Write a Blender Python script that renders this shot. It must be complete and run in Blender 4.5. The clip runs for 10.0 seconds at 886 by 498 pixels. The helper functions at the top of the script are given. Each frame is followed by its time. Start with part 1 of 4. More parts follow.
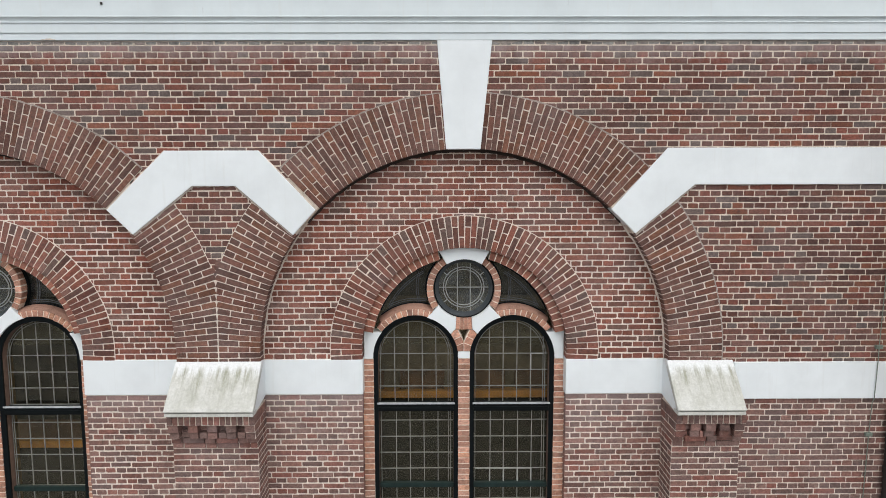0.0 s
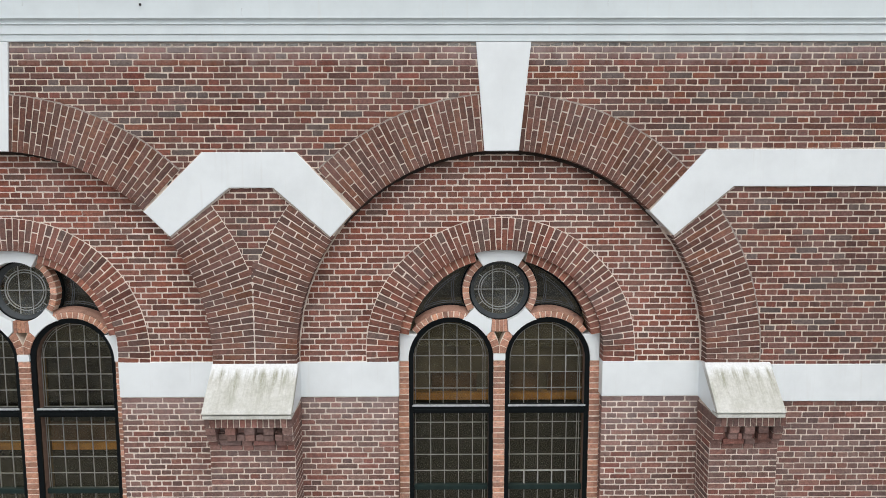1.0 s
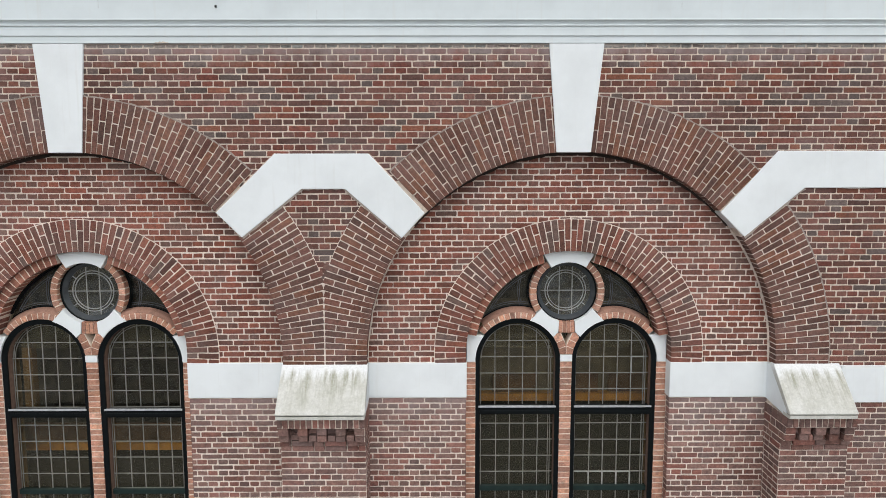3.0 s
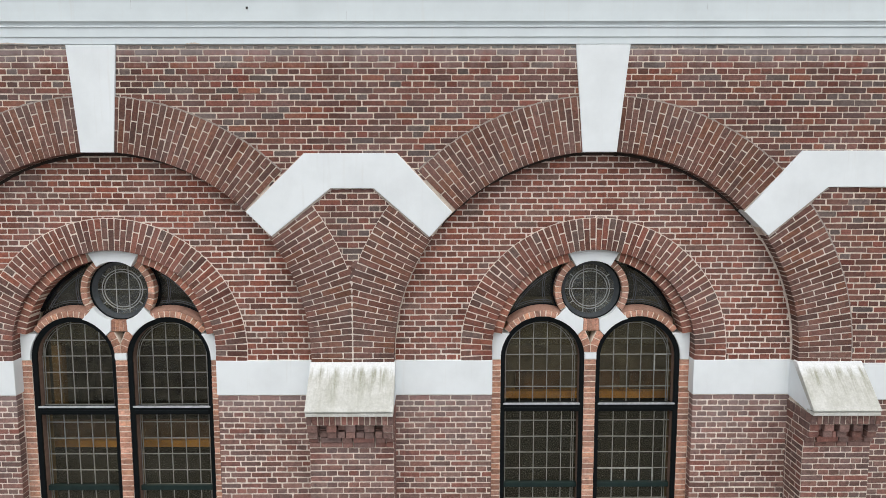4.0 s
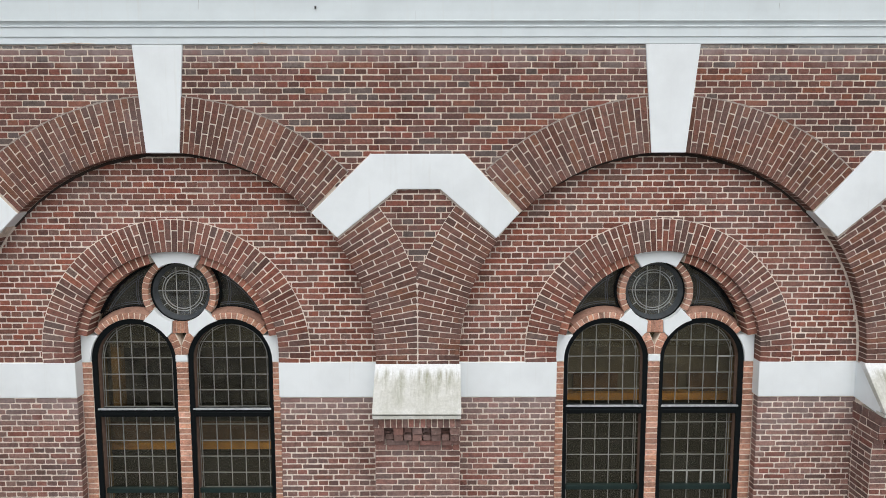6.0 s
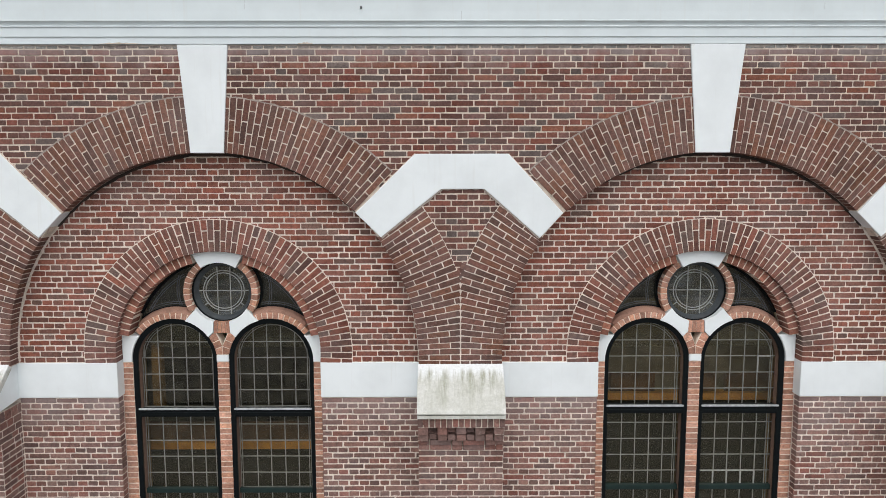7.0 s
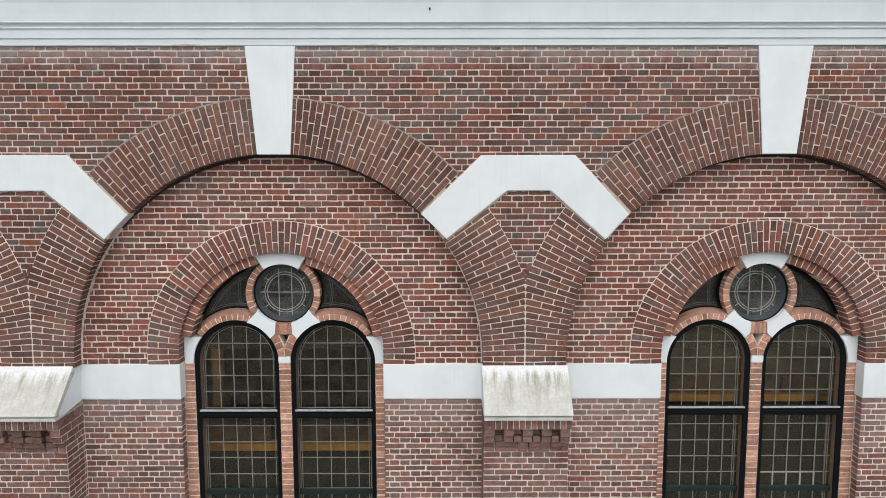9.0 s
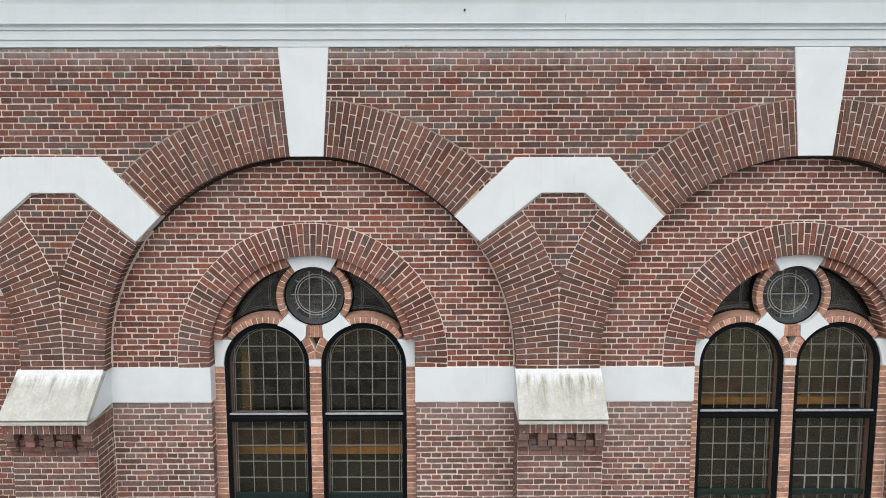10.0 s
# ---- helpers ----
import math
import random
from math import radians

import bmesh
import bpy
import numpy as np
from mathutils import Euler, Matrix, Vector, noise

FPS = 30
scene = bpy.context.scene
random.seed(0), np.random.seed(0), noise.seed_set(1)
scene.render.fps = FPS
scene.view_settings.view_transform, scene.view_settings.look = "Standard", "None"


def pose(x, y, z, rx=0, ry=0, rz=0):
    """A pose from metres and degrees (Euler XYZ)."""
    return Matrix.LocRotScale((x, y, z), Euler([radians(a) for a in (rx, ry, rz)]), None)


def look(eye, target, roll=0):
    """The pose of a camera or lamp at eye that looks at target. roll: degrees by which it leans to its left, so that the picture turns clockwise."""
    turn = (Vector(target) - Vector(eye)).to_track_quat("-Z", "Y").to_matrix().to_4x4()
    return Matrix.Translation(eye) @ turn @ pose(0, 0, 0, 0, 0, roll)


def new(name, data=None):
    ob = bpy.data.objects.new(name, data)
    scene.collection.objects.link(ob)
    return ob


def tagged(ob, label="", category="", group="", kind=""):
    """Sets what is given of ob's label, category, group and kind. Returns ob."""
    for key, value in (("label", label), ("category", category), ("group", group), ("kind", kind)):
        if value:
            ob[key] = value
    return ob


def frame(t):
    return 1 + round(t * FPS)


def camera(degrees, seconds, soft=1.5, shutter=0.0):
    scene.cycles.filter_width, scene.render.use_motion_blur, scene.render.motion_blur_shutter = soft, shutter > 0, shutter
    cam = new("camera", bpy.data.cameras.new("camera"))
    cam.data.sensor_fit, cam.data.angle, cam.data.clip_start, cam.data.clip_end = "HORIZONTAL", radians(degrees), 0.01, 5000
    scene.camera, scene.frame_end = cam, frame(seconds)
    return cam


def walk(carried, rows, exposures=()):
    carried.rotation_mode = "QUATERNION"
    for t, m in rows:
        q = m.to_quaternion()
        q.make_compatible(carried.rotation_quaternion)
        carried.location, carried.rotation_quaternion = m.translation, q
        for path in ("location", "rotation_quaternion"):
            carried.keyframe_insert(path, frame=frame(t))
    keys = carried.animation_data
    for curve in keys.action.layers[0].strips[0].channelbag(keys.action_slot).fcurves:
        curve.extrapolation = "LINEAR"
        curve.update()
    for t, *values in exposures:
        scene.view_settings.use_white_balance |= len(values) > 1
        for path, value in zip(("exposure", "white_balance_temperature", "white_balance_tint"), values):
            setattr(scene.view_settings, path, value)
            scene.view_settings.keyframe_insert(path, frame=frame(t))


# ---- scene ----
EXPOSURE = 0.14
cam = camera(64.44, 10.0, soft=0.74)
# seconds, eye x y z, yaw, pitch, roll
PATH = [
    (0, -0.069, -6.948, 7.824, -0.342, -6.663, 0.102),
    (0.5, -0.246, -6.914, 7.835, -0.334, -6.656, 0.096),
    (1, -0.439, -6.926, 7.839, -0.317, -6.645, 0.090),
    (1.5, -0.646, -6.924, 7.853, -0.296, -6.631, 0.083),
    (2, -0.824, -6.913, 7.851, -0.270, -6.615, 0.081),
    (2.5, -0.988, -6.908, 7.850, -0.242, -6.600, 0.072),
    (4, -1.397, -7.014, 7.839, -0.173, -6.561, 0.065),
    (4.5, -1.553, -6.988, 7.839, -0.166, -6.549, 0.068),
    (5, -1.719, -6.955, 7.839, -0.156, -6.543, 0.071),
    (6.5, -2.268, -6.967, 7.844, -0.165, -6.529, 0.072),
    (7, -2.493, -6.964, 7.841, -0.164, -6.522, 0.071),
    (7.5, -2.633, -6.979, 7.839, -0.164, -6.512, 0.072),
    (8, -2.775, -6.983, 7.839, -0.155, -6.503, 0.078),
    (8.5, -2.964, -6.975, 7.843, -0.145, -6.497, 0.082),
    (9, -3.141, -6.957, 7.852, -0.136, -6.491, 0.080),
    (9.5, -3.295, -6.945, 7.859, -0.133, -6.486, 0.086),
    (10, -3.471, -6.913, 7.872, -0.139, -6.483, 0.091),
]
walk(cam, [(t, pose(x, y, z, 90 + pitch, roll, yaw)) for t, x, y, z, yaw, pitch, roll in PATH],
     exposures=[(0.0, EXPOSURE), (10.0, EXPOSURE)])

# ---- daylight: overcast sky with a broad, weak sun ----
SUN_ELEVATION, SUN_TURN = 58.0, 3.0
world = bpy.data.worlds.new("sky")
scene.world = world
world.use_nodes = True
wn = world.node_tree
wn.nodes.clear()
sky = wn.nodes.new("ShaderNodeTexSky")
sky.sky_type, sky.sun_disc = "NISHITA", False
sky.sun_elevation, sky.sun_rotation = radians(SUN_ELEVATION), radians(180 - SUN_TURN)
sky.dust_density = 3.0
pale = wn.nodes.new("ShaderNodeHueSaturation")
pale.inputs["Saturation"].default_value = 0.40
bg = wn.nodes.new("ShaderNodeBackground")
bg.inputs["Strength"].default_value = 0.15
wout = wn.nodes.new("ShaderNodeOutputWorld")
wn.links.new(sky.outputs[0], pale.inputs["Color"])
wn.links.new(pale.outputs[0], bg.inputs[0])
wn.links.new(bg.outputs[0], wout.inputs[0])

sun = new("sun", bpy.data.lights.new("sun", "SUN"))
sun.data.energy, sun.data.angle, sun.data.color = 1.2, radians(110), (1.0, 0.985, 0.96)
sun.matrix_world = look((0, 0, 0), (-math.sin(radians(SUN_TURN)) * math.cos(radians(SUN_ELEVATION)),
                                    math.cos(radians(SUN_TURN)) * math.cos(radians(SUN_ELEVATION)),
                                    -math.sin(radians(SUN_ELEVATION))))


# ---- materials ----
class Nodes:
    """A small builder for one node material."""

    def __init__(self, name, roughness=0.8, metallic=0.0, specular=0.4):
        self.mat = bpy.data.materials.new(name)
        self.mat.use_nodes = True
        self.tree = self.mat.node_tree
        self.bsdf = self.tree.nodes["Principled BSDF"]
        self.bsdf.inputs["Roughness"].default_value = roughness
        self.bsdf.inputs["Metallic"].default_value = metallic
        self.bsdf.inputs["Specular IOR Level"].default_value = specular
        self.place = self.tree.nodes.new("ShaderNodeNewGeometry").outputs["Position"]

    def node(self, kind, **inputs):
        n = self.tree.nodes.new(kind)
        for key, value in inputs.items():
            self.feed(n.inputs[key.replace("_", " ")], value)
        return n

    def feed(self, socket, value):
        if isinstance(value, bpy.types.NodeSocket):
            self.tree.links.new(value, socket)
        else:
            socket.default_value = value

    def stretch(self, x, y, z):
        n = self.node("ShaderNodeMapping", Vector=self.place)
        n.inputs["Scale"].default_value = (x, y, z)
        return n.outputs[0]

    def noise(self, scale, detail=3.0, rough=0.55, vector=None):
        n = self.node("ShaderNodeTexNoise", Scale=scale, Detail=detail, Roughness=rough, Vector=vector or self.place)
        return n.outputs["Fac"]

    def ramp(self, fac, stops, mode="LINEAR"):
        n = self.node("ShaderNodeValToRGB", Fac=fac)
        n.color_ramp.interpolation = mode
        el = n.color_ramp.elements
        while len(el) < len(stops):
            el.new(0.5)
        for e, (p, c) in zip(el, stops):
            e.position = p
            e.color = (*c, 1) if not isinstance(c, float) else (c, c, c, 1)
        return n.outputs[0]

    def math(self, op, a, b=0.0):
        n = self.tree.nodes.new("ShaderNodeMath")
        n.operation = op
        self.feed(n.inputs[0], a)
        self.feed(n.inputs[1], b)
        return n.outputs[0]

    def mix(self, a, b, fac, mode="MIX"):
        n = self.tree.nodes.new("ShaderNodeMix")
        n.data_type, n.blend_type = "RGBA", mode
        self.feed(n.inputs[0], fac)
        for i, v in ((6, a), (7, b)):
            self.feed(n.inputs[i], (*v, 1) if isinstance(v, tuple) else v)
        return n.outputs[2]

    def bump(self, height, strength=0.3, distance=0.004):
        n = self.node("ShaderNodeBump", Height=height, Strength=strength, Distance=distance)
        self.tree.links.new(n.outputs[0], self.bsdf.inputs["Normal"])

    def colour(self, c):
        self.feed(self.bsdf.inputs["Base Color"], (*c, 1) if isinstance(c, tuple) else c)
        return self


def brick_material(name, palette, pale=0.0, rough=0.88, wash=None):
    n = Nodes(name, rough, specular=0.25)
    info = n.tree.nodes.new("ShaderNodeObjectInfo").outputs["Random"]
    island = n.tree.nodes.new("ShaderNodeNewGeometry").outputs["Random Per Island"]
    pick = n.math("FRACT", n.math("ADD", info, island))
    step = 1.0 / len(palette)
    base = n.ramp(pick, [(i * step, c) for i, c in enumerate(palette)], "CONSTANT")
    second = n.math("FRACT", n.math("MULTIPLY", pick, 37.3))
    base = n.mix(base, n.ramp(second, [(0.0, 0.72), (1.0, 1.28)]), 1.0, "MULTIPLY")
    patches = n.ramp(n.noise(0.9, 3.0), [(0.3, 0.86), (0.7, 1.12)])
    base = n.mix(base, patches, 1.0, "MULTIPLY")
    grain = n.ramp(n.noise(1.0, 5.0, 0.75, n.stretch(48.0, 60.0, 90.0)), [(0.25, 0.55), (0.75, 1.42)])
    base = n.mix(base, grain, 1.0, "MULTIPLY")
    mottle = n.ramp(n.noise(26.0, 3.0, 0.6), [(0.3, 0.76), (0.7, 1.24)])
    base = n.mix(base, mottle, 1.0, "MULTIPLY")
    burnt = n.ramp(n.noise(14.0, 4.0, 0.6), [(0.56, 0.0), (0.74, 0.55)])
    base = n.mix(base, (0.06, 0.042, 0.042), burnt)
    lime = n.ramp(n.noise(23.0, 5.0, 0.7), [(0.6, 0.0), (0.78, 0.3 + pale)])
    base = n.mix(base, (0.46, 0.40, 0.37), lime)
    bloom = n.ramp(n.noise(1.7, 4.0, 0.6), [(0.45, 0.0), (0.75, 0.16 + pale)])
    base = n.mix(base, (0.40, 0.33, 0.32), bloom)
    if wash:
        low, high, amount = wash
        sep = n.node("ShaderNodeSeparateXYZ", Vector=n.place)
        up = n.math("DIVIDE", n.math("SUBTRACT", sep.outputs["Z"], low), high - low)
        runs = n.math("ADD", up, n.math("MULTIPLY", n.math("SUBTRACT", n.noise(1.0, 4.0, 0.65, n.stretch(7.0, 7.0, 2.5)), 0.5), 1.6))
        base = n.mix(base, (0.40, 0.34, 0.335), n.ramp(runs, [(0.15, 0.0), (1.0, amount)]))
    n.colour(base)
    n.bump(n.math("ADD", n.noise(110.0, 4.0, 0.7), n.math("MULTIPLY", n.noise(28.0, 3.0), 1.4)), 0.6, 0.005)
    return n.mat


BROWN = [(0.146, 0.072, 0.050), (0.167, 0.073, 0.050), (0.139, 0.075, 0.057), (0.177, 0.068, 0.045), (0.152, 0.083, 0.064), (0.155, 0.071, 0.050), (0.125, 0.067, 0.050), (0.191, 0.078, 0.045), (0.149, 0.073, 0.053), (0.180, 0.067, 0.046), (0.139, 0.067, 0.049), (0.158, 0.088, 0.070), (0.113, 0.064, 0.050)]
RED = [(0.222, 0.083, 0.057), (0.203, 0.086, 0.062), (0.241, 0.081, 0.055), (0.183, 0.081, 0.059), (0.219, 0.095, 0.068), (0.164, 0.075, 0.057), (0.253, 0.088, 0.056), (0.194, 0.074, 0.054), (0.185, 0.095, 0.074), (0.230, 0.086, 0.059), (0.146, 0.077, 0.062), (0.156, 0.105, 0.087)]
PLUM = [(0.224, 0.120, 0.095), (0.262, 0.116, 0.087), (0.202, 0.123, 0.102), (0.246, 0.100, 0.075), (0.278, 0.143, 0.113),
        (0.216, 0.131, 0.107), (0.273, 0.096, 0.069), (0.235, 0.134, 0.111), (0.187, 0.102, 0.084), (0.159, 0.098, 0.084), (0.251, 0.126, 0.097)]
RUSSET = [(0.153, 0.076, 0.059), (0.137, 0.077, 0.063), (0.164, 0.074, 0.055), (0.126, 0.072, 0.059), (0.171, 0.081, 0.059), (0.142, 0.084, 0.068), (0.158, 0.070, 0.054), (0.131, 0.080, 0.068), (0.180, 0.085, 0.057), (0.110, 0.068, 0.058), (0.191, 0.086, 0.050), (0.180, 0.079, 0.047)]
ORANGE = [(0.464, 0.220, 0.145), (0.432, 0.200, 0.130), (0.508, 0.253, 0.171), (0.454, 0.209, 0.138), (0.400, 0.187, 0.123), (0.486, 0.226, 0.138)]
ORDER = [(0.290, 0.118, 0.080), (0.258, 0.106, 0.074), (0.322, 0.132, 0.088), (0.270, 0.114, 0.082)]


def calmed(palette, amount):
    """The palette drawn towards its own mean."""
    mean = [sum(c[i] for c in palette) / len(palette) for i in range(3)]
    return [tuple(v + amount * (m - v) for v, m in zip(c, mean)) for c in palette]


def greyed(palette):
    return [(0.85 * a, 0.92 * b, 0.96 * c) for a, b, c in palette]


brick_brown = brick_material("brown_red_brick", [(1.03 * a, 0.97 * b, 1.04 * c) for a, b, c in BROWN] + [(0.118, 0.088, 0.077), (0.128, 0.097, 0.088)], wash=(8.78, 9.01, 0.52))
brick_red = brick_material("red_brick", [(a, 0.95 * b, 0.93 * c) for a, b, c in calmed(RED, 0.25)])
brick_ring = brick_material("brown_red_ring_brick", [(0.86 * a, 0.90 * b, 0.92 * c) for a, b, c in calmed(RED, 0.15)])
brick_plum = brick_material("purplish_red_brick", [(1.05 * a, 1.04 * b, 1.03 * c) for a, b, c in greyed(calmed(PLUM, 0.3))], 0.03, wash=(5.0, 5.48, 0.30))
brick_pier = brick_material("dark_plum_brick", greyed(calmed(PLUM, 0.3)), 0.04)
brick_russet = brick_material("russet_arch_brick", [(1.00 * a, 0.97 * b, 0.97 * c) for a, b, c in calmed(RUSSET, 0.40)])
brick_orange = brick_material("orange_brick", [(1.02 * a, 1.14 * b, 1.20 * c) for a, b, c in ORANGE], 0.04)
GREY = [(0.270, 0.270, 0.252), (0.313, 0.300, 0.277), (0.238, 0.234, 0.221), (0.292, 0.258, 0.234), (0.259, 0.216, 0.197)]
brick_grey = brick_material("dirty_grey_brick", GREY, 0.15)
brick_order = brick_material("bright_red_brick", ORDER)


def mortar_material(name, base, dirty):
    n = Nodes(name, 0.95, specular=0.2)
    c = n.mix(base, dirty, n.ramp(n.noise(3.1, 5.0, 0.65), [(0.42, 0.0), (0.72, 0.8)]))
    c = n.mix(c, tuple(0.55 * v for v in dirty), n.ramp(n.noise(11.0, 4.0, 0.7), [(0.50, 0.0), (0.70, 0.58)]))
    c = n.mix(c, n.ramp(n.noise(160.0, 3.0, 0.7), [(0.25, 0.72), (0.75, 1.2)]), 1.0, "MULTIPLY")
    n.colour(c)
    n.bump(n.noise(140.0, 4.0, 0.7), 0.5, 0.003)
    return n.mat


mortar = mortar_material("pale_lime_mortar", (0.79, 0.70, 0.615), (0.53, 0.455, 0.395))
mortar_grey = mortar_material("grey_lime_mortar", (0.73, 0.640, 0.545), (0.47, 0.41, 0.350))
mortar_tan = mortar_material("tan_lime_mortar", (0.68, 0.605, 0.525), (0.44, 0.38, 0.325))
mortar_pale = mortar_material("repointed_mortar", (0.76, 0.69, 0.615), (0.55, 0.485, 0.425))
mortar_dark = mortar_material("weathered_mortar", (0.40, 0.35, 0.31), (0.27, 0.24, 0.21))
# near-black colour for the shade painted under the arch crowns
crown_shade = mortar_material("sooty_mortar", (0.045, 0.036, 0.032), (0.085, 0.062, 0.052))
salmon_render = mortar_material("salmon_render", (0.40, 0.235, 0.175), (0.28, 0.165, 0.125))
mortar_orange = mortar_material("warm_mortar", (0.84, 0.74, 0.63), (0.68, 0.56, 0.46))


def paint_material(name, base, rough=0.5):
    n = Nodes(name, rough)
    c = n.mix(base, tuple(v * 0.9 for v in base), n.ramp(n.noise(2.3, 5.0, 0.6), [(0.4, 0.0), (0.75, 1.0)]))
    runs = n.noise(1.0, 4.0, 0.6, n.stretch(22.0, 22.0, 1.3))
    c = n.mix(c, (0.62, 0.62, 0.58), n.ramp(runs, [(0.58, 0.0), (0.80, 0.28)]))
    n.colour(c)
    n.bump(n.math("ADD", n.noise(60.0, 4.0, 0.6), n.noise(9.0, 2.0)), 0.12, 0.004)
    return n.mat


white_paint = paint_material("white_masonry_paint", (0.785, 0.83, 0.84))
cornice_paint = paint_material("white_gloss_paint", (0.685, 0.755, 0.772), 0.35)


def cap_material():
    n = Nodes("weathered_white_stone", 0.85)
    sep = n.node("ShaderNodeSeparateXYZ", Vector=n.place)
    down = n.math("DIVIDE", n.math("SUBTRACT", 5.872, sep.outputs["Z"]), 0.40)
    runs = n.noise(1.0, 4.0, 0.6, n.stretch(17.0, 1.5, 2.2))
    fine = n.noise(1.0, 5.0, 0.7, n.stretch(60.0, 9.0, 9.0))
    blot = n.noise(7.0, 6.0, 0.7)
    # paint still white along the top, its lower edge ragged
    worn = n.math("ADD", down, n.math("MULTIPLY", n.math("SUBTRACT", runs, 0.5), 0.55))
    stone = n.mix((0.50, 0.505, 0.455), (0.60, 0.605, 0.565), n.ramp(blot, [(0.38, 0.0), (0.64, 1.0)]))
    c = n.mix((0.74, 0.76, 0.755), stone, n.ramp(worn, [(0.10, 0.0), (0.30, 1.0)]))
    # dark green-grey streaks that start under the paint and fade down the slope
    reach = n.ramp(down, [(0.08, 0.0), (0.20, 1.0), (0.45, 0.65), (0.9, 0.12)])
    streak = n.math("MULTIPLY", n.ramp(n.math("ADD", n.math("MULTIPLY", runs, 0.65), n.math("MULTIPLY", fine, 0.35)), [(0.46, 0.0), (0.64, 1.0)]), reach)
    c = n.mix(c, (0.20, 0.205, 0.115), n.math("MULTIPLY", streak, 0.85))
    c = n.mix(c, n.ramp(n.noise(45.0, 5.0, 0.7), [(0.3, 0.86), (0.7, 1.10)]), 1.0, "MULTIPLY")
    n.colour(c)
    n.bump(n.math("ADD", n.noise(70.0, 5.0, 0.7), n.noise(12.0, 3.0)), 0.35, 0.004)
    return n.mat


cap_stone = cap_material()


def plain_material(name, base, rough, metallic=0.0, spread=0.25, scale=18.0, specular=0.4):
    n = Nodes(name, rough, metallic, specular)
    lo, hi = tuple(v * (1 - spread) for v in base), tuple(min(1.0, v * (1 + spread)) for v in base)
    n.colour(n.mix(lo, hi, n.ramp(n.noise(scale, 4.0, 0.6), [(0.3, 0.0), (0.7, 1.0)])))
    n.bump(n.noise(scale * 5, 3.0), 0.15, 0.002)
    return n.mat


frame_paint = plain_material("black_green_gloss_paint", (0.004, 0.006, 0.007), 0.45, specular=0.12)
bar_paint = plain_material("dark_green_paint", (0.011, 0.024, 0.022), 0.45, specular=0.25)
bead_paint = plain_material("grey_green_gloss_paint", (0.052, 0.060, 0.066), 0.38)
drip_paint = plain_material("pale_grey_flashing", (0.38, 0.40, 0.42), 0.5)
lead = plain_material("dull_grey_lead", (0.25, 0.245, 0.225), 0.6, 0.2)
lining_paint = plain_material("pinkish_brown_paint", (0.17, 0.105, 0.078), 0.7)
lead_bright = plain_material("new_lead", (0.34, 0.34, 0.32), 0.55, 0.2)
# the same lead, darkened for the shaded corner lights
lead_shaded = plain_material("tarnished_lead", (0.14, 0.145, 0.15), 0.6, 0.2)
joint_grey = plain_material("grey_paint_crack", (0.42, 0.44, 0.45), 0.7)
copper = plain_material("weathered_copper_wire", (0.20, 0.24, 0.20), 0.6, 0.4)
pipe_paint = plain_material("dark_brown_iron", (0.020, 0.016, 0.015), 0.6)
plaster = plain_material("ochre_plaster", (0.34, 0.24, 0.14), 0.9)
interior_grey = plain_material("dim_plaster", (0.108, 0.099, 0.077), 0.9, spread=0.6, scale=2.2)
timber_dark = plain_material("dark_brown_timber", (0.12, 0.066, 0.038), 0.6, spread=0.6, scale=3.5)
# tone of the haze reflected in the panes, put on a board
haze_brown = plain_material("grey_brown_board", (0.17, 0.145, 0.11), 0.8, spread=0.5, scale=2.6)
# near-black: holds the darkness of the room below the rail
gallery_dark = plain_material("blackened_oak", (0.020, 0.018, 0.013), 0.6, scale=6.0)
reveal_ochre = plain_material("ochre_stained_timber", (0.115, 0.064, 0.020), 0.7, spread=0.5, scale=3.0)
timber_gold = plain_material("honey_coloured_timber", (0.62, 0.30, 0.055), 0.5, scale=6.0)
paving = plain_material("grey_paving", (0.20, 0.19, 0.18), 0.9, scale=2.0)


# a streaked diffuse layer paints the reflected sky sheen onto the glass
def glass_material(name, sheen, sheen_colour=(0.46, 0.47, 0.44)):
    n = Nodes(name)
    tree = n.tree
    clear = n.node("ShaderNodeBsdfTransparent", Color=(0.85, 0.83, 0.74, 1))
    wave = n.node("ShaderNodeBump", Height=n.noise(1.0, 3.0, 0.6, n.stretch(26.0, 9.0, 5.0)), Strength=0.22, Distance=0.02)
    shine = n.node("ShaderNodeBsdfGlossy", Color=(0.90, 0.89, 0.77, 1), Roughness=0.05, Normal=wave.outputs[0])
    fres = n.node("ShaderNodeFresnel", IOR=1.5)
    both = n.node("ShaderNodeMixShader", Fac=fres.outputs[0])
    tree.links.new(clear.outputs[0], both.inputs[1])
    tree.links.new(shine.outputs[0], both.inputs[2])
    sheen_film = n.node("ShaderNodeBsdfDiffuse", Color=(*sheen_colour, 1))
    sheened = n.node("ShaderNodeMixShader", Fac=n.ramp(n.noise(1.0, 5.0, 0.65, n.stretch(3.5, 3.5, 13.0)), [(0.34, 0.0), (0.52, sheen), (0.70, sheen * 3.2)]))
    tree.links.new(both.outputs[0], sheened.inputs[1])
    tree.links.new(sheen_film.outputs[0], sheened.inputs[2])
    tree.links.new(sheened.outputs[0], tree.nodes["Material Output"].inputs[0])
    return n.mat


glass = glass_material("leaded_window_glass", 0.006)
# bluish sky reflection, put into the colour of these panes
oculus_glass = glass_material("filmed_oculus_glass", 0.040, (0.40, 0.46, 0.54))
sheen_glass = glass_material("dusty_window_glass", 0.018, (0.42, 0.46, 0.51))


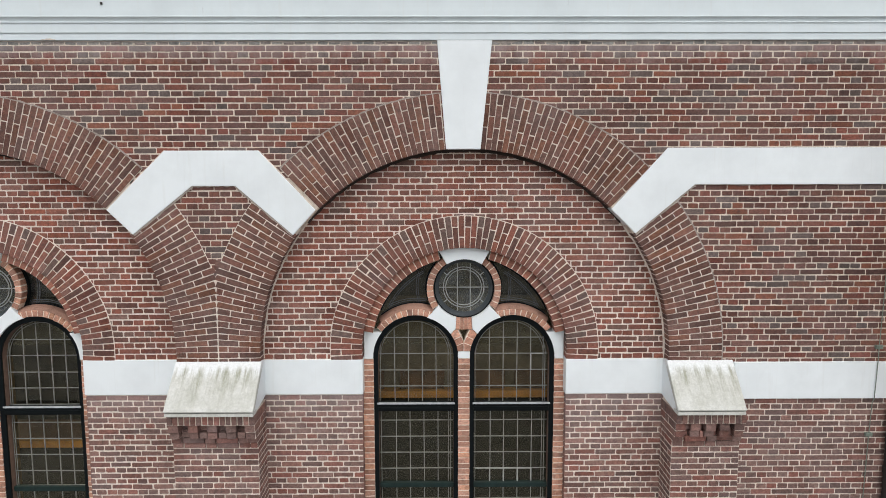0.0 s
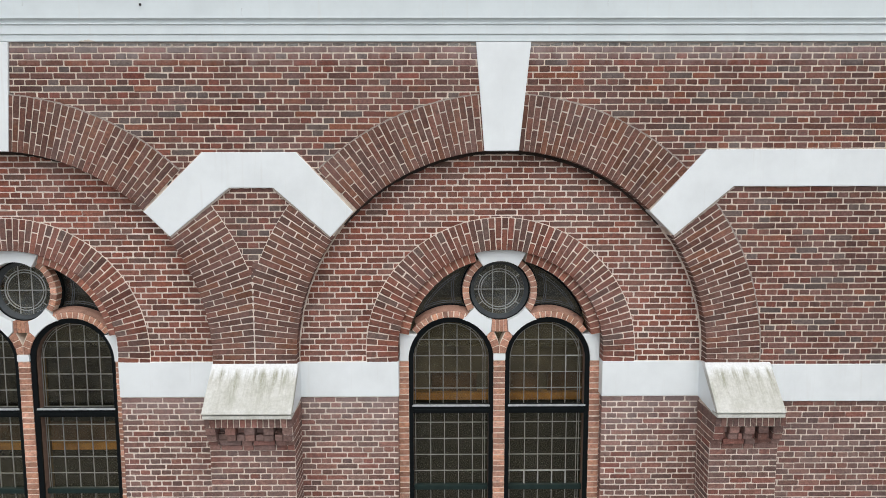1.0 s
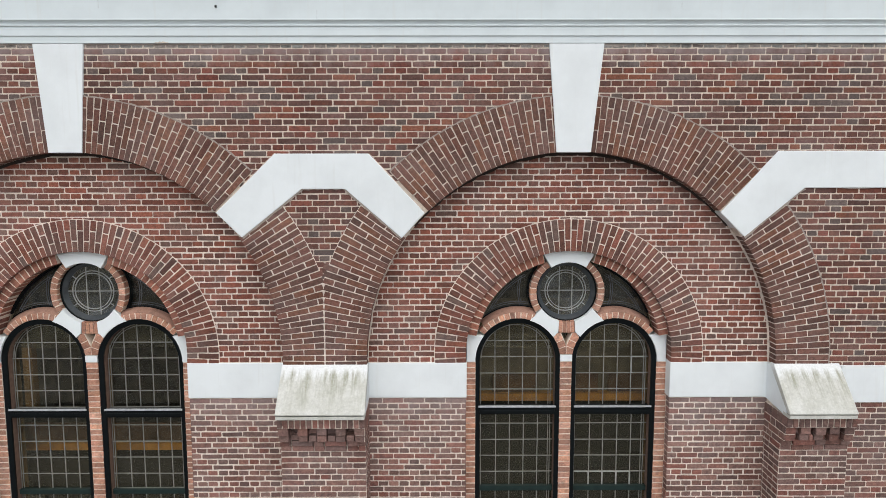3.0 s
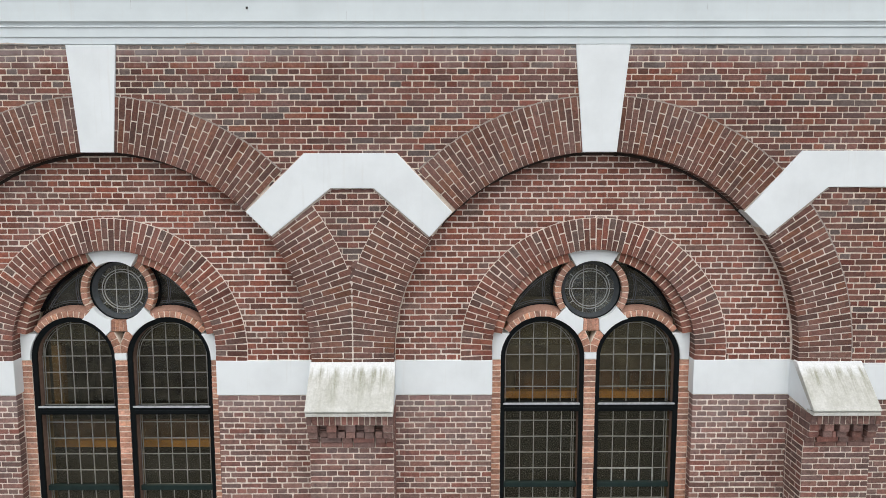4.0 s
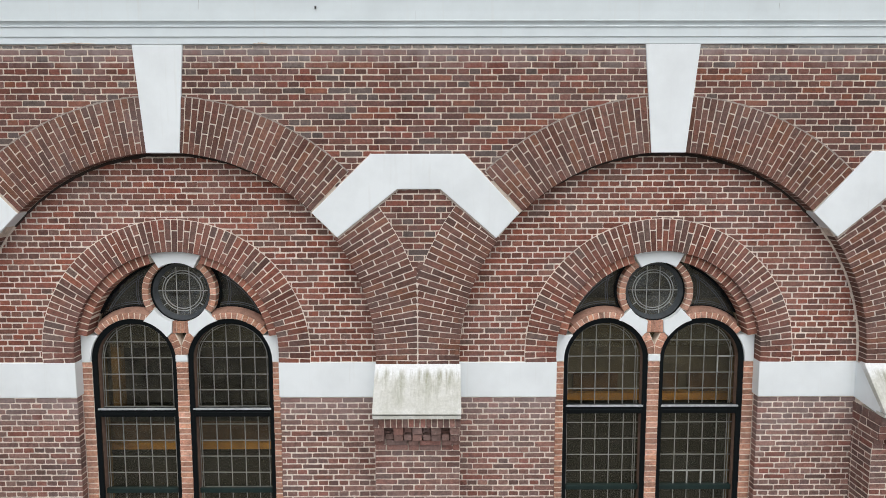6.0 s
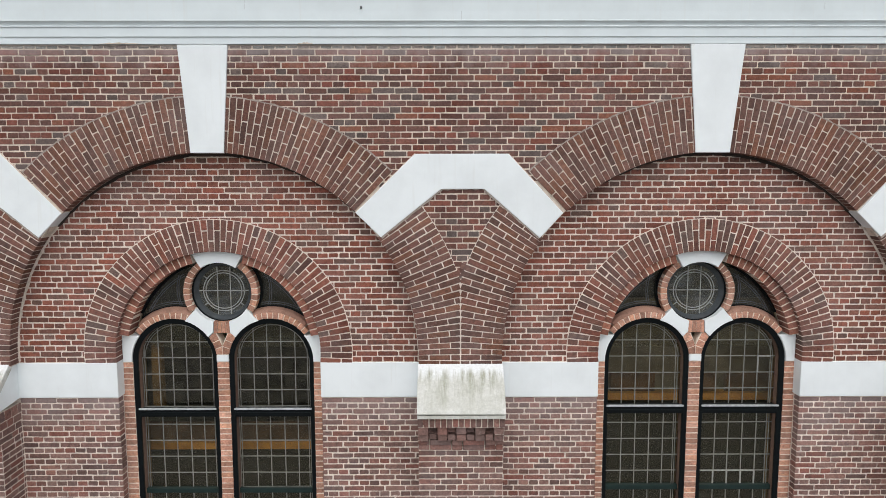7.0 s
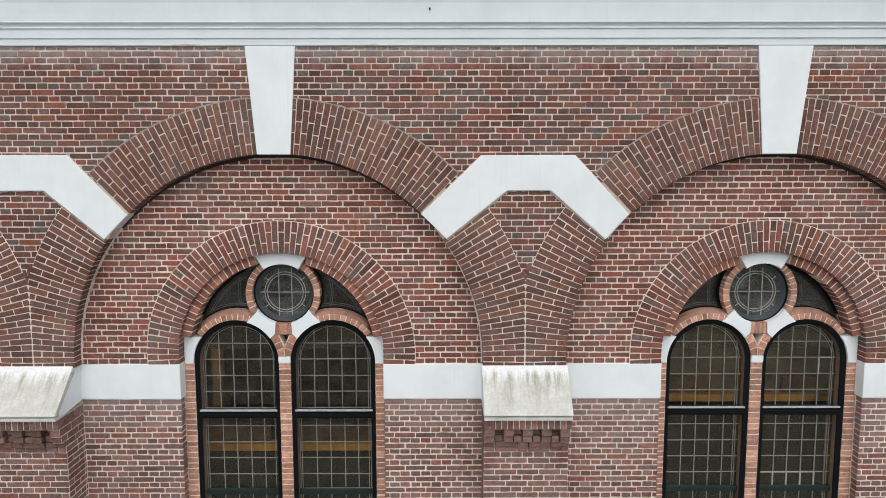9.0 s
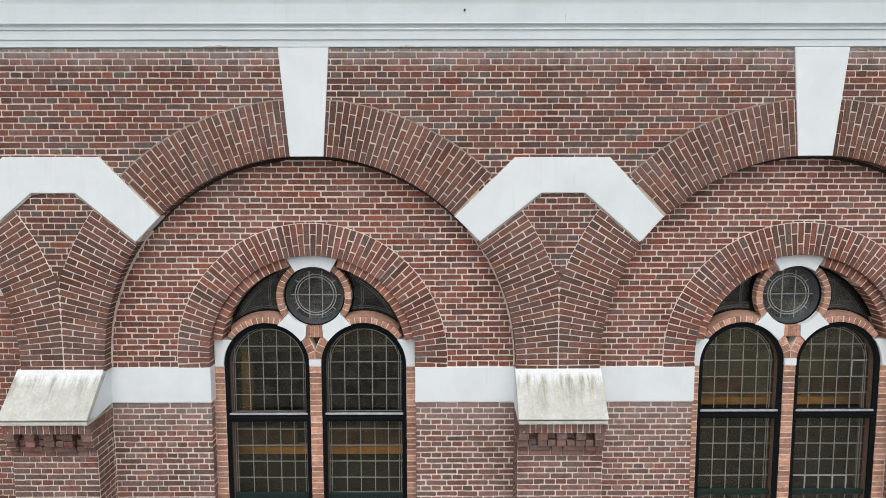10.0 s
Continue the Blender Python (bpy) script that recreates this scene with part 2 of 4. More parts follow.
# ---- building blocks ----
def part(name, bm, material, parent=None, label=""):
    """Links a bmesh or mesh as one mesh object, under parent if there is one."""
    mesh = bm
    if isinstance(bm, bmesh.types.BMesh):
        mesh = bpy.data.meshes.new(name)
        bm.to_mesh(mesh)
        bm.free()
    if material and not mesh.materials:
        mesh.materials.append(material)
    ob = new(name, mesh)
    ob.parent = parent
    return tagged(ob, label) if label else ob


def setting(name, bm, material, label, category):
    return tagged(part(name, bm, material), label, category, kind="structure")


def prism(points, y0, y1, bevel=0.0):
    """A plate with the outline points (x, z), from its front y0 back to y1."""
    bm = bmesh.new()
    front = [bm.verts.new((x, y0, z)) for x, z in points]
    back = [bm.verts.new((x, y1, z)) for x, z in points]
    bm.faces.new(front)
    bm.faces.new(back[::-1])
    for i in range(len(points)):
        j = (i + 1) % len(points)
        bm.faces.new((front[j], front[i], back[i], back[j]))
    bmesh.ops.recalc_face_normals(bm, faces=bm.faces)
    if bevel:
        fe = [e for e in bm.edges if all(abs(v.co.y - y0) < 1e-6 for v in e.verts)]
        bmesh.ops.bevel(bm, geom=fe, offset=bevel, segments=2, profile=0.6, affect="EDGES")
    return bm


def box(x0, x1, y0, y1, z0, z1, bevel=0.0):
    return prism([(x0, z0), (x1, z0), (x1, z1), (x0, z1)], y0, y1, bevel)


def arc(cx, cz, r, a0, a1, n):
    return [(cx + r * math.cos(radians(a0 + (a1 - a0) * i / n)), cz + r * math.sin(radians(a0 + (a1 - a0) * i / n))) for i in range(n + 1)]


def band_ring(cx, cz, r0, r1, a0, a1, y0, y1, n=32, bevel=0.0):
    return prism(arc(cx, cz, r1, a0, a1, n) + arc(cx, cz, r0, a1, a0, n), y0, y1, bevel)


def loft_ring(cx, cz, section, a0, a1, n):
    """A ring, or a part of one, with the section points (radius, y)."""
    bm = bmesh.new()
    rows = [[bm.verts.new((x, y, z)) for x, z in arc(cx, cz, r, a0, a1, n)] for r, y in section]
    for a, b in zip(rows, rows[1:] + rows[:1]):
        for j in range(n):
            bm.faces.new((a[j], a[j + 1], b[j + 1], b[j]))
    for j in (0, n):
        bm.faces.new([row[j] for row in rows])
    bmesh.ops.recalc_face_normals(bm, faces=bm.faces)
    return bm


def profile_x(points, x0, x1):
    """A bar along x with the section points (y, z)."""
    bm = bmesh.new()
    a = [bm.verts.new((x0, y, z)) for y, z in points]
    b = [bm.verts.new((x1, y, z)) for y, z in points]
    bm.faces.new(a)
    bm.faces.new(b[::-1])
    for i in range(len(points)):
        j = (i + 1) % len(points)
        bm.faces.new((a[j], a[i], b[i], b[j]))
    bmesh.ops.recalc_face_normals(bm, faces=bm.faces)
    return bm


def clip(points, nx, nz, c):
    """The part of a convex outline where nx * x + nz * z <= c."""
    out = []
    for i, p in enumerate(points):
        q = points[(i + 1) % len(points)]
        dp, dq = nx * p[0] + nz * p[1] - c, nx * q[0] + nz * q[1] - c
        if dp <= 0:
            out.append(p)
        if dp * dq < 0:
            s = dp / (dp - dq)
            out.append((p[0] + s * (q[0] - p[0]), p[1] + s * (q[1] - p[1])))
    return out


def clip_in(points, outline):
    """The part of a convex outline inside another, given anticlockwise."""
    for i, p in enumerate(outline):
        q = outline[(i + 1) % len(outline)]
        nx, nz = q[1] - p[1], p[0] - q[0]
        points = clip(points, nx, nz, nx * p[0] + nz * p[1])
        if len(points) < 3:
            return []
    return points


# ---- bricks ----
COURSE, PITCH, JOINT, HEAD_JOINT = 0.0608, 0.22, 0.0090, 0.0075
HEIGHT = COURSE - JOINT
dice = random.Random(7)
templates = {}


def brick_shape(w, h, d, taper, seed):
    """A worn brick: its face is at y = 0, centred in x and z, and it goes back to y = d."""
    r = random.Random(seed)
    def outline(lo, hi, slack):
        out = []
        for sx, sz in ((-1, -1), (1, -1), (1, 1), (-1, 1)):
            c1, c2 = r.uniform(lo, hi), r.uniform(lo, hi * 0.8)
            px, pz = sx * (w / 2 - r.uniform(-slack * 0.4, slack)), sz * (h / 2 - r.uniform(-slack * 0.4, slack))
            a, b = (px - sx * c1, pz), (px, pz - sz * c2)
            out += [b, a] if sx * sz > 0 else [a, b]
        # one more corner in each long edge, bulged or chipped
        bow = [(r.uniform(-0.3, 0.3) * w, s * (h / 2 - r.uniform(-slack * 0.5, slack * 1.2))) for s in (-1, 1)]
        return out[:2] + [bow[0]] + out[2:6] + [bow[1]] + out[6:]

    ring, worn = outline(0.002, 0.007, 0.0017), outline(0.004, 0.013, 0.0038)
    tip = r.uniform(-0.0012, 0.0012)
    verts = [(x, d, z) for x, z in ring] + [(x, 0.0045, z) for x, z in ring]
    verts += [(x * (1 - 0.004 / w), tip * x / w, z * (1 - 0.004 / h)) for x, z in worn]
    verts = [(x, y, z * (1 + taper * x / w)) for x, y, z in verts]
    faces = [tuple(range(20, 30))]
    for i in range(10):
        j = (i + 1) % 10
        faces += [(i, j, 10 + j, 10 + i), (10 + i, 10 + j, 20 + j, 20 + i)]
    return verts, faces


def brick_mesh(w, h, d, taper, material, variant):
    key = (round(w, 3), round(h, 3), round(d, 3), round(taper, 2), material.name, variant)
    if key not in templates:
        verts, faces = brick_shape(*key[:4], hash((key[0], key[1], variant)) % 9973)
        mesh = bpy.data.meshes.new("brick")
        mesh.from_pydata(verts, [], faces)
        mesh.materials.append(material)
        templates[key] = (mesh, np.array(verts), faces)
    return templates[key]


def jitter(amount=1.0):
    return (dice.uniform(-0.0016, 0.0016) * amount, dice.uniform(-0.0010, 0.0010) * amount, dice.uniform(-0.0012, 0.0012) * amount)


def brick_at(x, y, z, w, h=HEIGHT, d=0.1, lean=0.0, turn=0.0, taper=0.0):
    """One placement: size and pose. lean turns it in the wall's plane, turn about the upright."""
    jx, jy, jz = jitter()
    m = pose(x + jx, y + jy, z + jz, 0, lean + dice.uniform(-0.7, 0.7), turn)
    return (w, h, d, m, taper)


def lay(parent, bricks, material, near=None, most=300):
    """Bricks as pieces of parent; past the first 300 round the place near, the rest is one joined part."""
    if near is not None:
        bricks = sorted(bricks, key=lambda b: (b[3].translation - Vector(near)).length)
    verts, faces, count = [], [], 0
    for i, (w, h, d, m, *taper) in enumerate(bricks):
        mesh, vs, fs = brick_mesh(w, h, d, taper[0] if taper else 0.0, material, i * 7 % 17)
        if i < most:
            ob = new("brick", mesh)
            ob.parent, ob.matrix_basis = parent, m
        else:
            a = np.array(m)
            verts.append(vs @ a[:3, :3].T + a[:3, 3])
            faces += [tuple(k + count for k in f) for f in fs]
            count += len(vs)
    if verts:
        mesh = bpy.data.meshes.new("brickwork")
        mesh.from_pydata(np.concatenate(verts).tolist(), [], faces)
        tagged(part("brickwork", mesh, material, parent), kind="stuff")




def courses(x0, x1, z_low, z_high, y, keep, first=0, origin=0.0, grid=None, scale=1.0):
    """Cross bond between x0 and x1: courses of headers and of stretchers by turns, those of stretchers shifted by half a brick."""
    out = []
    course, pitch = COURSE * scale, PITCH * scale
    top = z_high if grid is None else grid
    k0 = 0 if grid is None else int(math.ceil((grid - z_high) / course - 0.01))
    k = k0
    while top - (k + 1) * course > z_low - 0.012:
        z = top - (k + 0.5) * course
        step = pitch / 2 if (k + first) % 2 == 0 else pitch
        shift = origin + (pitch / 4 if step < pitch else pitch / 2 * ((k + first) // 2 % 2))
        x = shift + math.floor((x0 - shift) / step) * step
        while x < x1:
            a, b = max(x, x0), min(x + step, x1)
            if b - a > 0.035:
                w = b - a - HEAD_JOINT
                cx = (a + b) / 2
                if keep(cx, z):
                    short = dice.choice((-0.001, 0.0, 0.0, 0.001, 0.002, 0.004))
                    sway = 0.0035 * noise.noise(Vector((cx * 0.9, y * 5.0, z * 2.2)))
                    out.append(brick_at(cx + dice.uniform(-0.002, 0.002), y + dice.choice((0, 0, 0, 0.001, -0.0015)), z + sway, round(w - short, 3), course - JOINT - dice.choice((-0.001, 0.0, 0.001, 0.003))))
            x += step
        k += 1
    return out


def ring_bricks(cx, cz, r0, sizes, a0, a1, count, y, d, axis=None, gap=0.0085):
    """Bricks on end round an arch: courses along the radius, each split by turns into the lengths of one of the rows of sizes."""
    out = []
    for i in range(count):
        a = radians(a0 + (a1 - a0) * (i + 0.5) / count)
        pitch = radians(abs(a1 - a0)) / count
        r = r0
        for length in sizes[i % len(sizes)]:
            start, end = r, r + length
            r = end
            limit = abs(axis - cx) / max(0.05, abs(math.cos(a))) - 0.001 if axis is not None else 9e9
            if end > limit - 0.05:
                end = max(start, limit)
                r = 9e9
            w = end - start - JOINT
            if w < 0.03:
                continue
            rm = (start + end) / 2
            # the bricks of a deep ring hardly taper, so its joints open towards the back
            even = len(sizes[0]) > 1
            thick = pitch * (r0 + 0.74 * (rm - r0)) - 0.62 * gap if even else pitch * rm - gap
            out.append(brick_at(cx + rm * math.cos(a), y, cz + rm * math.sin(a), w, round(thick, 3), d, -math.degrees(a), taper=w / rm * (0.4 if even else 0.8)))
    return out


# ---- plan of the facade: x along it, y into it, z up ----
BAYS = (0.190, -4.790)
LEFT_BAY = -9.775
WINDOWS = (0.191, -4.798)
PIERS = (-7.272, -2.298)
ARCH_Z, ARCH_R, ARCH_W = 5.935, 2.062, 0.550
WIN_Z, WIN_R, WIN_W = 5.948, 1.052, 0.337
PANEL, TRACERY, GLAZING = 0.150, 0.283, 0.407
PILASTER = -0.205
BAND_LOW, BAND_HIGH = 5.476, 5.847
CORNICE = 9.032
WALL_LEFT, WALL_RIGHT = -9.0, 4.640
PIER_HALF = 0.423

ground = setting("ground", box(-60, 60, -80, 80, -0.3, 0.0), paving, "grey paved ground in front of the church", "ground")


def inside_arch(x, z, margin):
    return any(math.hypot(x - c, z - ARCH_Z) < margin for c in (*BAYS, LEFT_BAY))


# spandrel wall: one slab with the three arched openings
def spandrel_outline(r):
    pts = [(WALL_LEFT, CORNICE + 0.5)]
    a = math.degrees(math.acos((WALL_LEFT - LEFT_BAY) / r))
    pts += arc(LEFT_BAY, ARCH_Z, r, a, 0, 24)
    low = BAND_HIGH - 0.002
    pts += [(LEFT_BAY + r, low), (BAYS[1] - r, low)]
    pts += arc(BAYS[1], ARCH_Z, r, 180, 0, 64)
    pts += [(BAYS[1] + r, low), (BAYS[0] - r, low)]
    pts += arc(BAYS[0], ARCH_Z, r, 180, 0, 64)
    pts += [(BAYS[0] + r, 0.0), (WALL_RIGHT, 0.0), (WALL_RIGHT, CORNICE + 0.5)]
    return pts


wall_upper = setting("wall_upper", prism(spandrel_outline(ARCH_R + 0.012), 0.004, PANEL - 0.004), mortar_grey,
                     "brown-red brick wall in cross bond above the blind arches", "wall")

# recessed wall inside every blind arch, with the window opening cut from below
SILL = 2.6


def panel_outline(cx, wx, half, r):
    pts = [(cx - half, 0.0), (cx - half, ARCH_Z + 2.3), (cx + half, ARCH_Z + 2.3), (cx + half, 0.0), (wx + r, 0.0)]
    return pts + arc(wx, WIN_Z, r, 0, 180, 48) + [(wx - r, 0.0)]


panels = []
for i, cx in enumerate(BAYS):
    panels.append(setting("wall_panel_%d" % (i + 1), prism(panel_outline(cx, WINDOWS[i], 2.4, WIN_R + 0.012), PANEL + 0.0028, 0.50), mortar,
                          "red brick wall recessed inside a blind arch, with an arched window", "wall"))
    setting("wall_below_window_%d" % (i + 1), box(cx - WIN_R, cx + WIN_R, PANEL + 0.05, 0.50, 0.0, SILL - 0.085), brick_red,
            "red brick wall below the window", "wall")
panel_left = setting("wall_panel_3", box(LEFT_BAY + 0.5, LEFT_BAY + 2.4, PANEL + 0.007, 0.50, 0.0, 8.3), mortar,
                     "red brick wall recessed inside a blind arch", "wall")


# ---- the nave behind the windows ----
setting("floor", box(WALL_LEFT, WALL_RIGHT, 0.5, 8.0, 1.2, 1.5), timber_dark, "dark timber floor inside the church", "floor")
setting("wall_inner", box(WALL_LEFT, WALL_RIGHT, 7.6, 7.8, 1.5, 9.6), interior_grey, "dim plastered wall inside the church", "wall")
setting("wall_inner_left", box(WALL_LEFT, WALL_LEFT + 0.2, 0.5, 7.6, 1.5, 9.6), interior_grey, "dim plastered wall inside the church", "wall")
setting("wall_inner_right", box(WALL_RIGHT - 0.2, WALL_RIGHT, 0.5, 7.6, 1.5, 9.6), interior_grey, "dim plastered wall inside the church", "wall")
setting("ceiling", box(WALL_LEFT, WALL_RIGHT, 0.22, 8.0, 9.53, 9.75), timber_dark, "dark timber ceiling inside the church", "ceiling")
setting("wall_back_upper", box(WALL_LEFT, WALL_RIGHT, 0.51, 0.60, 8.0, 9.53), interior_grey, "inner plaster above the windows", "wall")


# ---- arches over the bays ----
def stone(name, points, y0, y1, label, category, bevel=0.007):
    return tagged(part(name, prism(points, y0, y1, bevel), white_paint), label, category, group=name.replace("_", " ") + "s of the facade")


ARCH_SIZES = [(0.22, 0.22, 0.11), (0.11, 0.22, 0.22)]
FACE = -0.010


def blind_arch(name, cx, left, right, quarter=False):
    """left and right: the upright lines at which the ring meets its neighbour, or None."""
    spans = [(-2.2, 36.4, 26, right), (45.9, 86.0, 27, None)]
    if not quarter:
        spans += [(94.0, 134.1, 27, None), (143.6, 182.2, 26, left)]
    ring = None
    bricks = []
    for a0, a1, count, axis in spans:
        pts = arc(cx, ARCH_Z, ARCH_R + ARCH_W, a0, a1, 24)
        if axis is not None:
            sign = 1 if axis > cx else -1
            pts = [(sign * min(sign * x, sign * axis), z) for x, z in pts]
        bm = prism(pts + arc(cx, ARCH_Z, ARCH_R + 0.0075, a1, a0, 24), FACE + 0.004, PANEL - 0.002)
        if ring is None:
            ring = setting(name, bm, mortar_pale, "semicircular arch of russet bricks set on end, two and a half bricks deep", "arch")
        else:
            part("mortar_bed", bm, mortar_tan if axis is None else mortar_pale, ring)
        if axis is None:
            edge = [(r + dice.uniform(-0.004, 0.004), a) for r, a in [(ARCH_R + ARCH_W + 0.007, a0 + (a1 - a0) * i / 60) for i in range(61)]]
            edge = [(cx + r * math.cos(radians(a)), ARCH_Z + r * math.sin(radians(a))) for r, a in edge]
            part("weathered_joint", prism(edge + arc(cx, ARCH_Z, ARCH_R + ARCH_W - 0.007, a1, a0, 40), FACE + 0.002, 0.01), mortar_dark, ring, "dark weathered joint along the back of the arch")
        bricks += ring_bricks(cx, ARCH_Z, ARCH_R, ARCH_SIZES, a0, a1, count, FACE, PANEL - 0.015, axis, 0.0078)
    return ring, bricks


arches = []
VALLEY = PIERS[1]
arches.append(blind_arch("arch_1", BAYS[0], VALLEY, None))
arches.append(blind_arch("arch_2", BAYS[1], PIERS[0], VALLEY))
arches.append(blind_arch("arch_3", LEFT_BAY, None, PIERS[0], True))

for cx, low, half, high, top in ((BAYS[0], -0.019, 0.169, -0.008, 0.265), (BAYS[1], 0.009, 0.164, 0.0, 0.243)):
    stone("keystone", [(cx + low - half, 7.995), (cx + low + half, 7.995), (cx + high + top, CORNICE - 0.002), (cx + high - top, CORNICE - 0.002)], -0.022, 0.2,
          "tall white-painted keystone reaching up to the cornice", "keystone")

# white hood stones over the piers: a flat top and two arms that follow the joints of the arches
HOODS = {PIERS[0]: ([(0.460, 7.994), (1.034, 7.406), (0.790, 7.164), (0.210, 7.644)], [(0.462, 7.994), (1.030, 7.405), (0.790, 7.164), (0.222, 7.644)]),
         PIERS[1]: ([(0.448, 7.986), (1.042, 7.408), (0.794, 7.164), (0.194, 7.641)], [(0.466, 7.986), (1.014, 7.404), (0.786, 7.156), (0.234, 7.640)])}
for px, (left_arm, right_arm) in HOODS.items():
    pts = [(px - x, z) for x, z in left_arm] + [(px + x, z) for x, z in right_arm[::-1]]
    stone("hood_stone", pts, -0.022, 0.19, "white-painted angular hood stone over the pier between two arches", "stone trim")
c = BAYS[0]
pts = [(c + 1.987, 8.007), (c + 1.445, 7.403), (c + 1.690, 7.165), (c + 2.262, 7.648), (WALL_RIGHT - 0.002, 7.648), (WALL_RIGHT - 0.002, 8.007)]
stone("hood_stone", pts, -0.022, 0.19, "white-painted stone band with a slanting arm at the arch", "stone trim")

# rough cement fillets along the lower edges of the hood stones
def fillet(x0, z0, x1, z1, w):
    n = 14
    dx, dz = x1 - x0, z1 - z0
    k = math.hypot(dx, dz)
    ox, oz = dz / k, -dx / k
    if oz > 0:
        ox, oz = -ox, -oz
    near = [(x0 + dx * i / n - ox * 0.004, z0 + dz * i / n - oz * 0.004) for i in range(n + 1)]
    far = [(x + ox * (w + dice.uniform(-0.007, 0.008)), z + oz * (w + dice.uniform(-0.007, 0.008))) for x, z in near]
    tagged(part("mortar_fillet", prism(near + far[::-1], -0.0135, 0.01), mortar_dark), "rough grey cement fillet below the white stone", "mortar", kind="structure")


def fillet_up(x0, z0, x1, z1):
    """A thin ragged line of cement along an upper edge."""
    n = 16
    dx, dz = x1 - x0, z1 - z0
    k = math.hypot(dx, dz)
    ox, oz = -dz / k, dx / k
    if oz < 0:
        ox, oz = -ox, -oz
    near = [(x0 + dx * i / n - ox * 0.004, z0 + dz * i / n - oz * 0.004) for i in range(n + 1)]
    far = [(x + ox * (0.010 + dice.uniform(-0.005, 0.006)), z + oz * (0.010 + dice.uniform(-0.005, 0.006))) for x, z in near]
    tagged(part("mortar_fillet", prism(near + far[::-1], -0.0135, 0.01), mortar_grey), "thin ragged cement line above the white stone", "mortar", kind="structure")


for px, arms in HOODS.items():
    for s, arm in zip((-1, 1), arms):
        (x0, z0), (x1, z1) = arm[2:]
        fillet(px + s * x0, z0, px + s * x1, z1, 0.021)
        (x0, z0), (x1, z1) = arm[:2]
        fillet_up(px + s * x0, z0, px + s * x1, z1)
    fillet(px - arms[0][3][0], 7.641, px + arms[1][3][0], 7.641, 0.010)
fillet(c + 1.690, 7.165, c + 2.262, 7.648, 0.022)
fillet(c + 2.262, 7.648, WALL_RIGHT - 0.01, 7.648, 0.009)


# edge of the recessed walls at the arch: shade painted dark under the crown, joint pointed at the flanks
def soffit_joint_or_shade(cx, a0, a1, w, material, label):
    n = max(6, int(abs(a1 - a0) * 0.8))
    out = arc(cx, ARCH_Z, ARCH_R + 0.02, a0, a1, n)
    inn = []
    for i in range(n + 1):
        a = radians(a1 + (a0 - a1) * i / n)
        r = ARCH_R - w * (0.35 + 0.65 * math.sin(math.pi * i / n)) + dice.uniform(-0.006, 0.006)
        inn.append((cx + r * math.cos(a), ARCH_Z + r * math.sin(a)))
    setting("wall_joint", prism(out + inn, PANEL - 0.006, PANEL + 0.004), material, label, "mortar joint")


for cx in BAYS:
    # painted shade under the crown, then the pale joints
    soffit_joint_or_shade(cx, 40, 140, 0.026, crown_shade, "dark strip painted for the shade under the crown of the arch")
    soffit_joint_or_shade(cx, -2, 40, 0.010, mortar, "pale pointed joint beside the arch")
    soffit_joint_or_shade(cx, 140, 182, 0.010, mortar, "pale pointed joint beside the arch")

# white bands at the springing of the arches
for cx, wx in zip(BAYS, WINDOWS):
    for s in (-1, 1):
        a, b = sorted((wx + s * WIN_R, cx + s * (ARCH_R + 0.06)))
        stone("white_band", [(a, BAND_LOW), (b, BAND_LOW), (b, BAND_HIGH), (a, BAND_HIGH)], PANEL - 0.014, TRACERY + 0.06,
              "white-painted stone band in the recessed wall", "stone trim")
stone("white_band", [(2.920, 5.472), (WALL_RIGHT - 0.002, 5.472), (WALL_RIGHT - 0.002, 5.852), (2.920, 5.852)], -0.036, 0.19,
      "white-painted stone band on the flat wall", "stone trim")


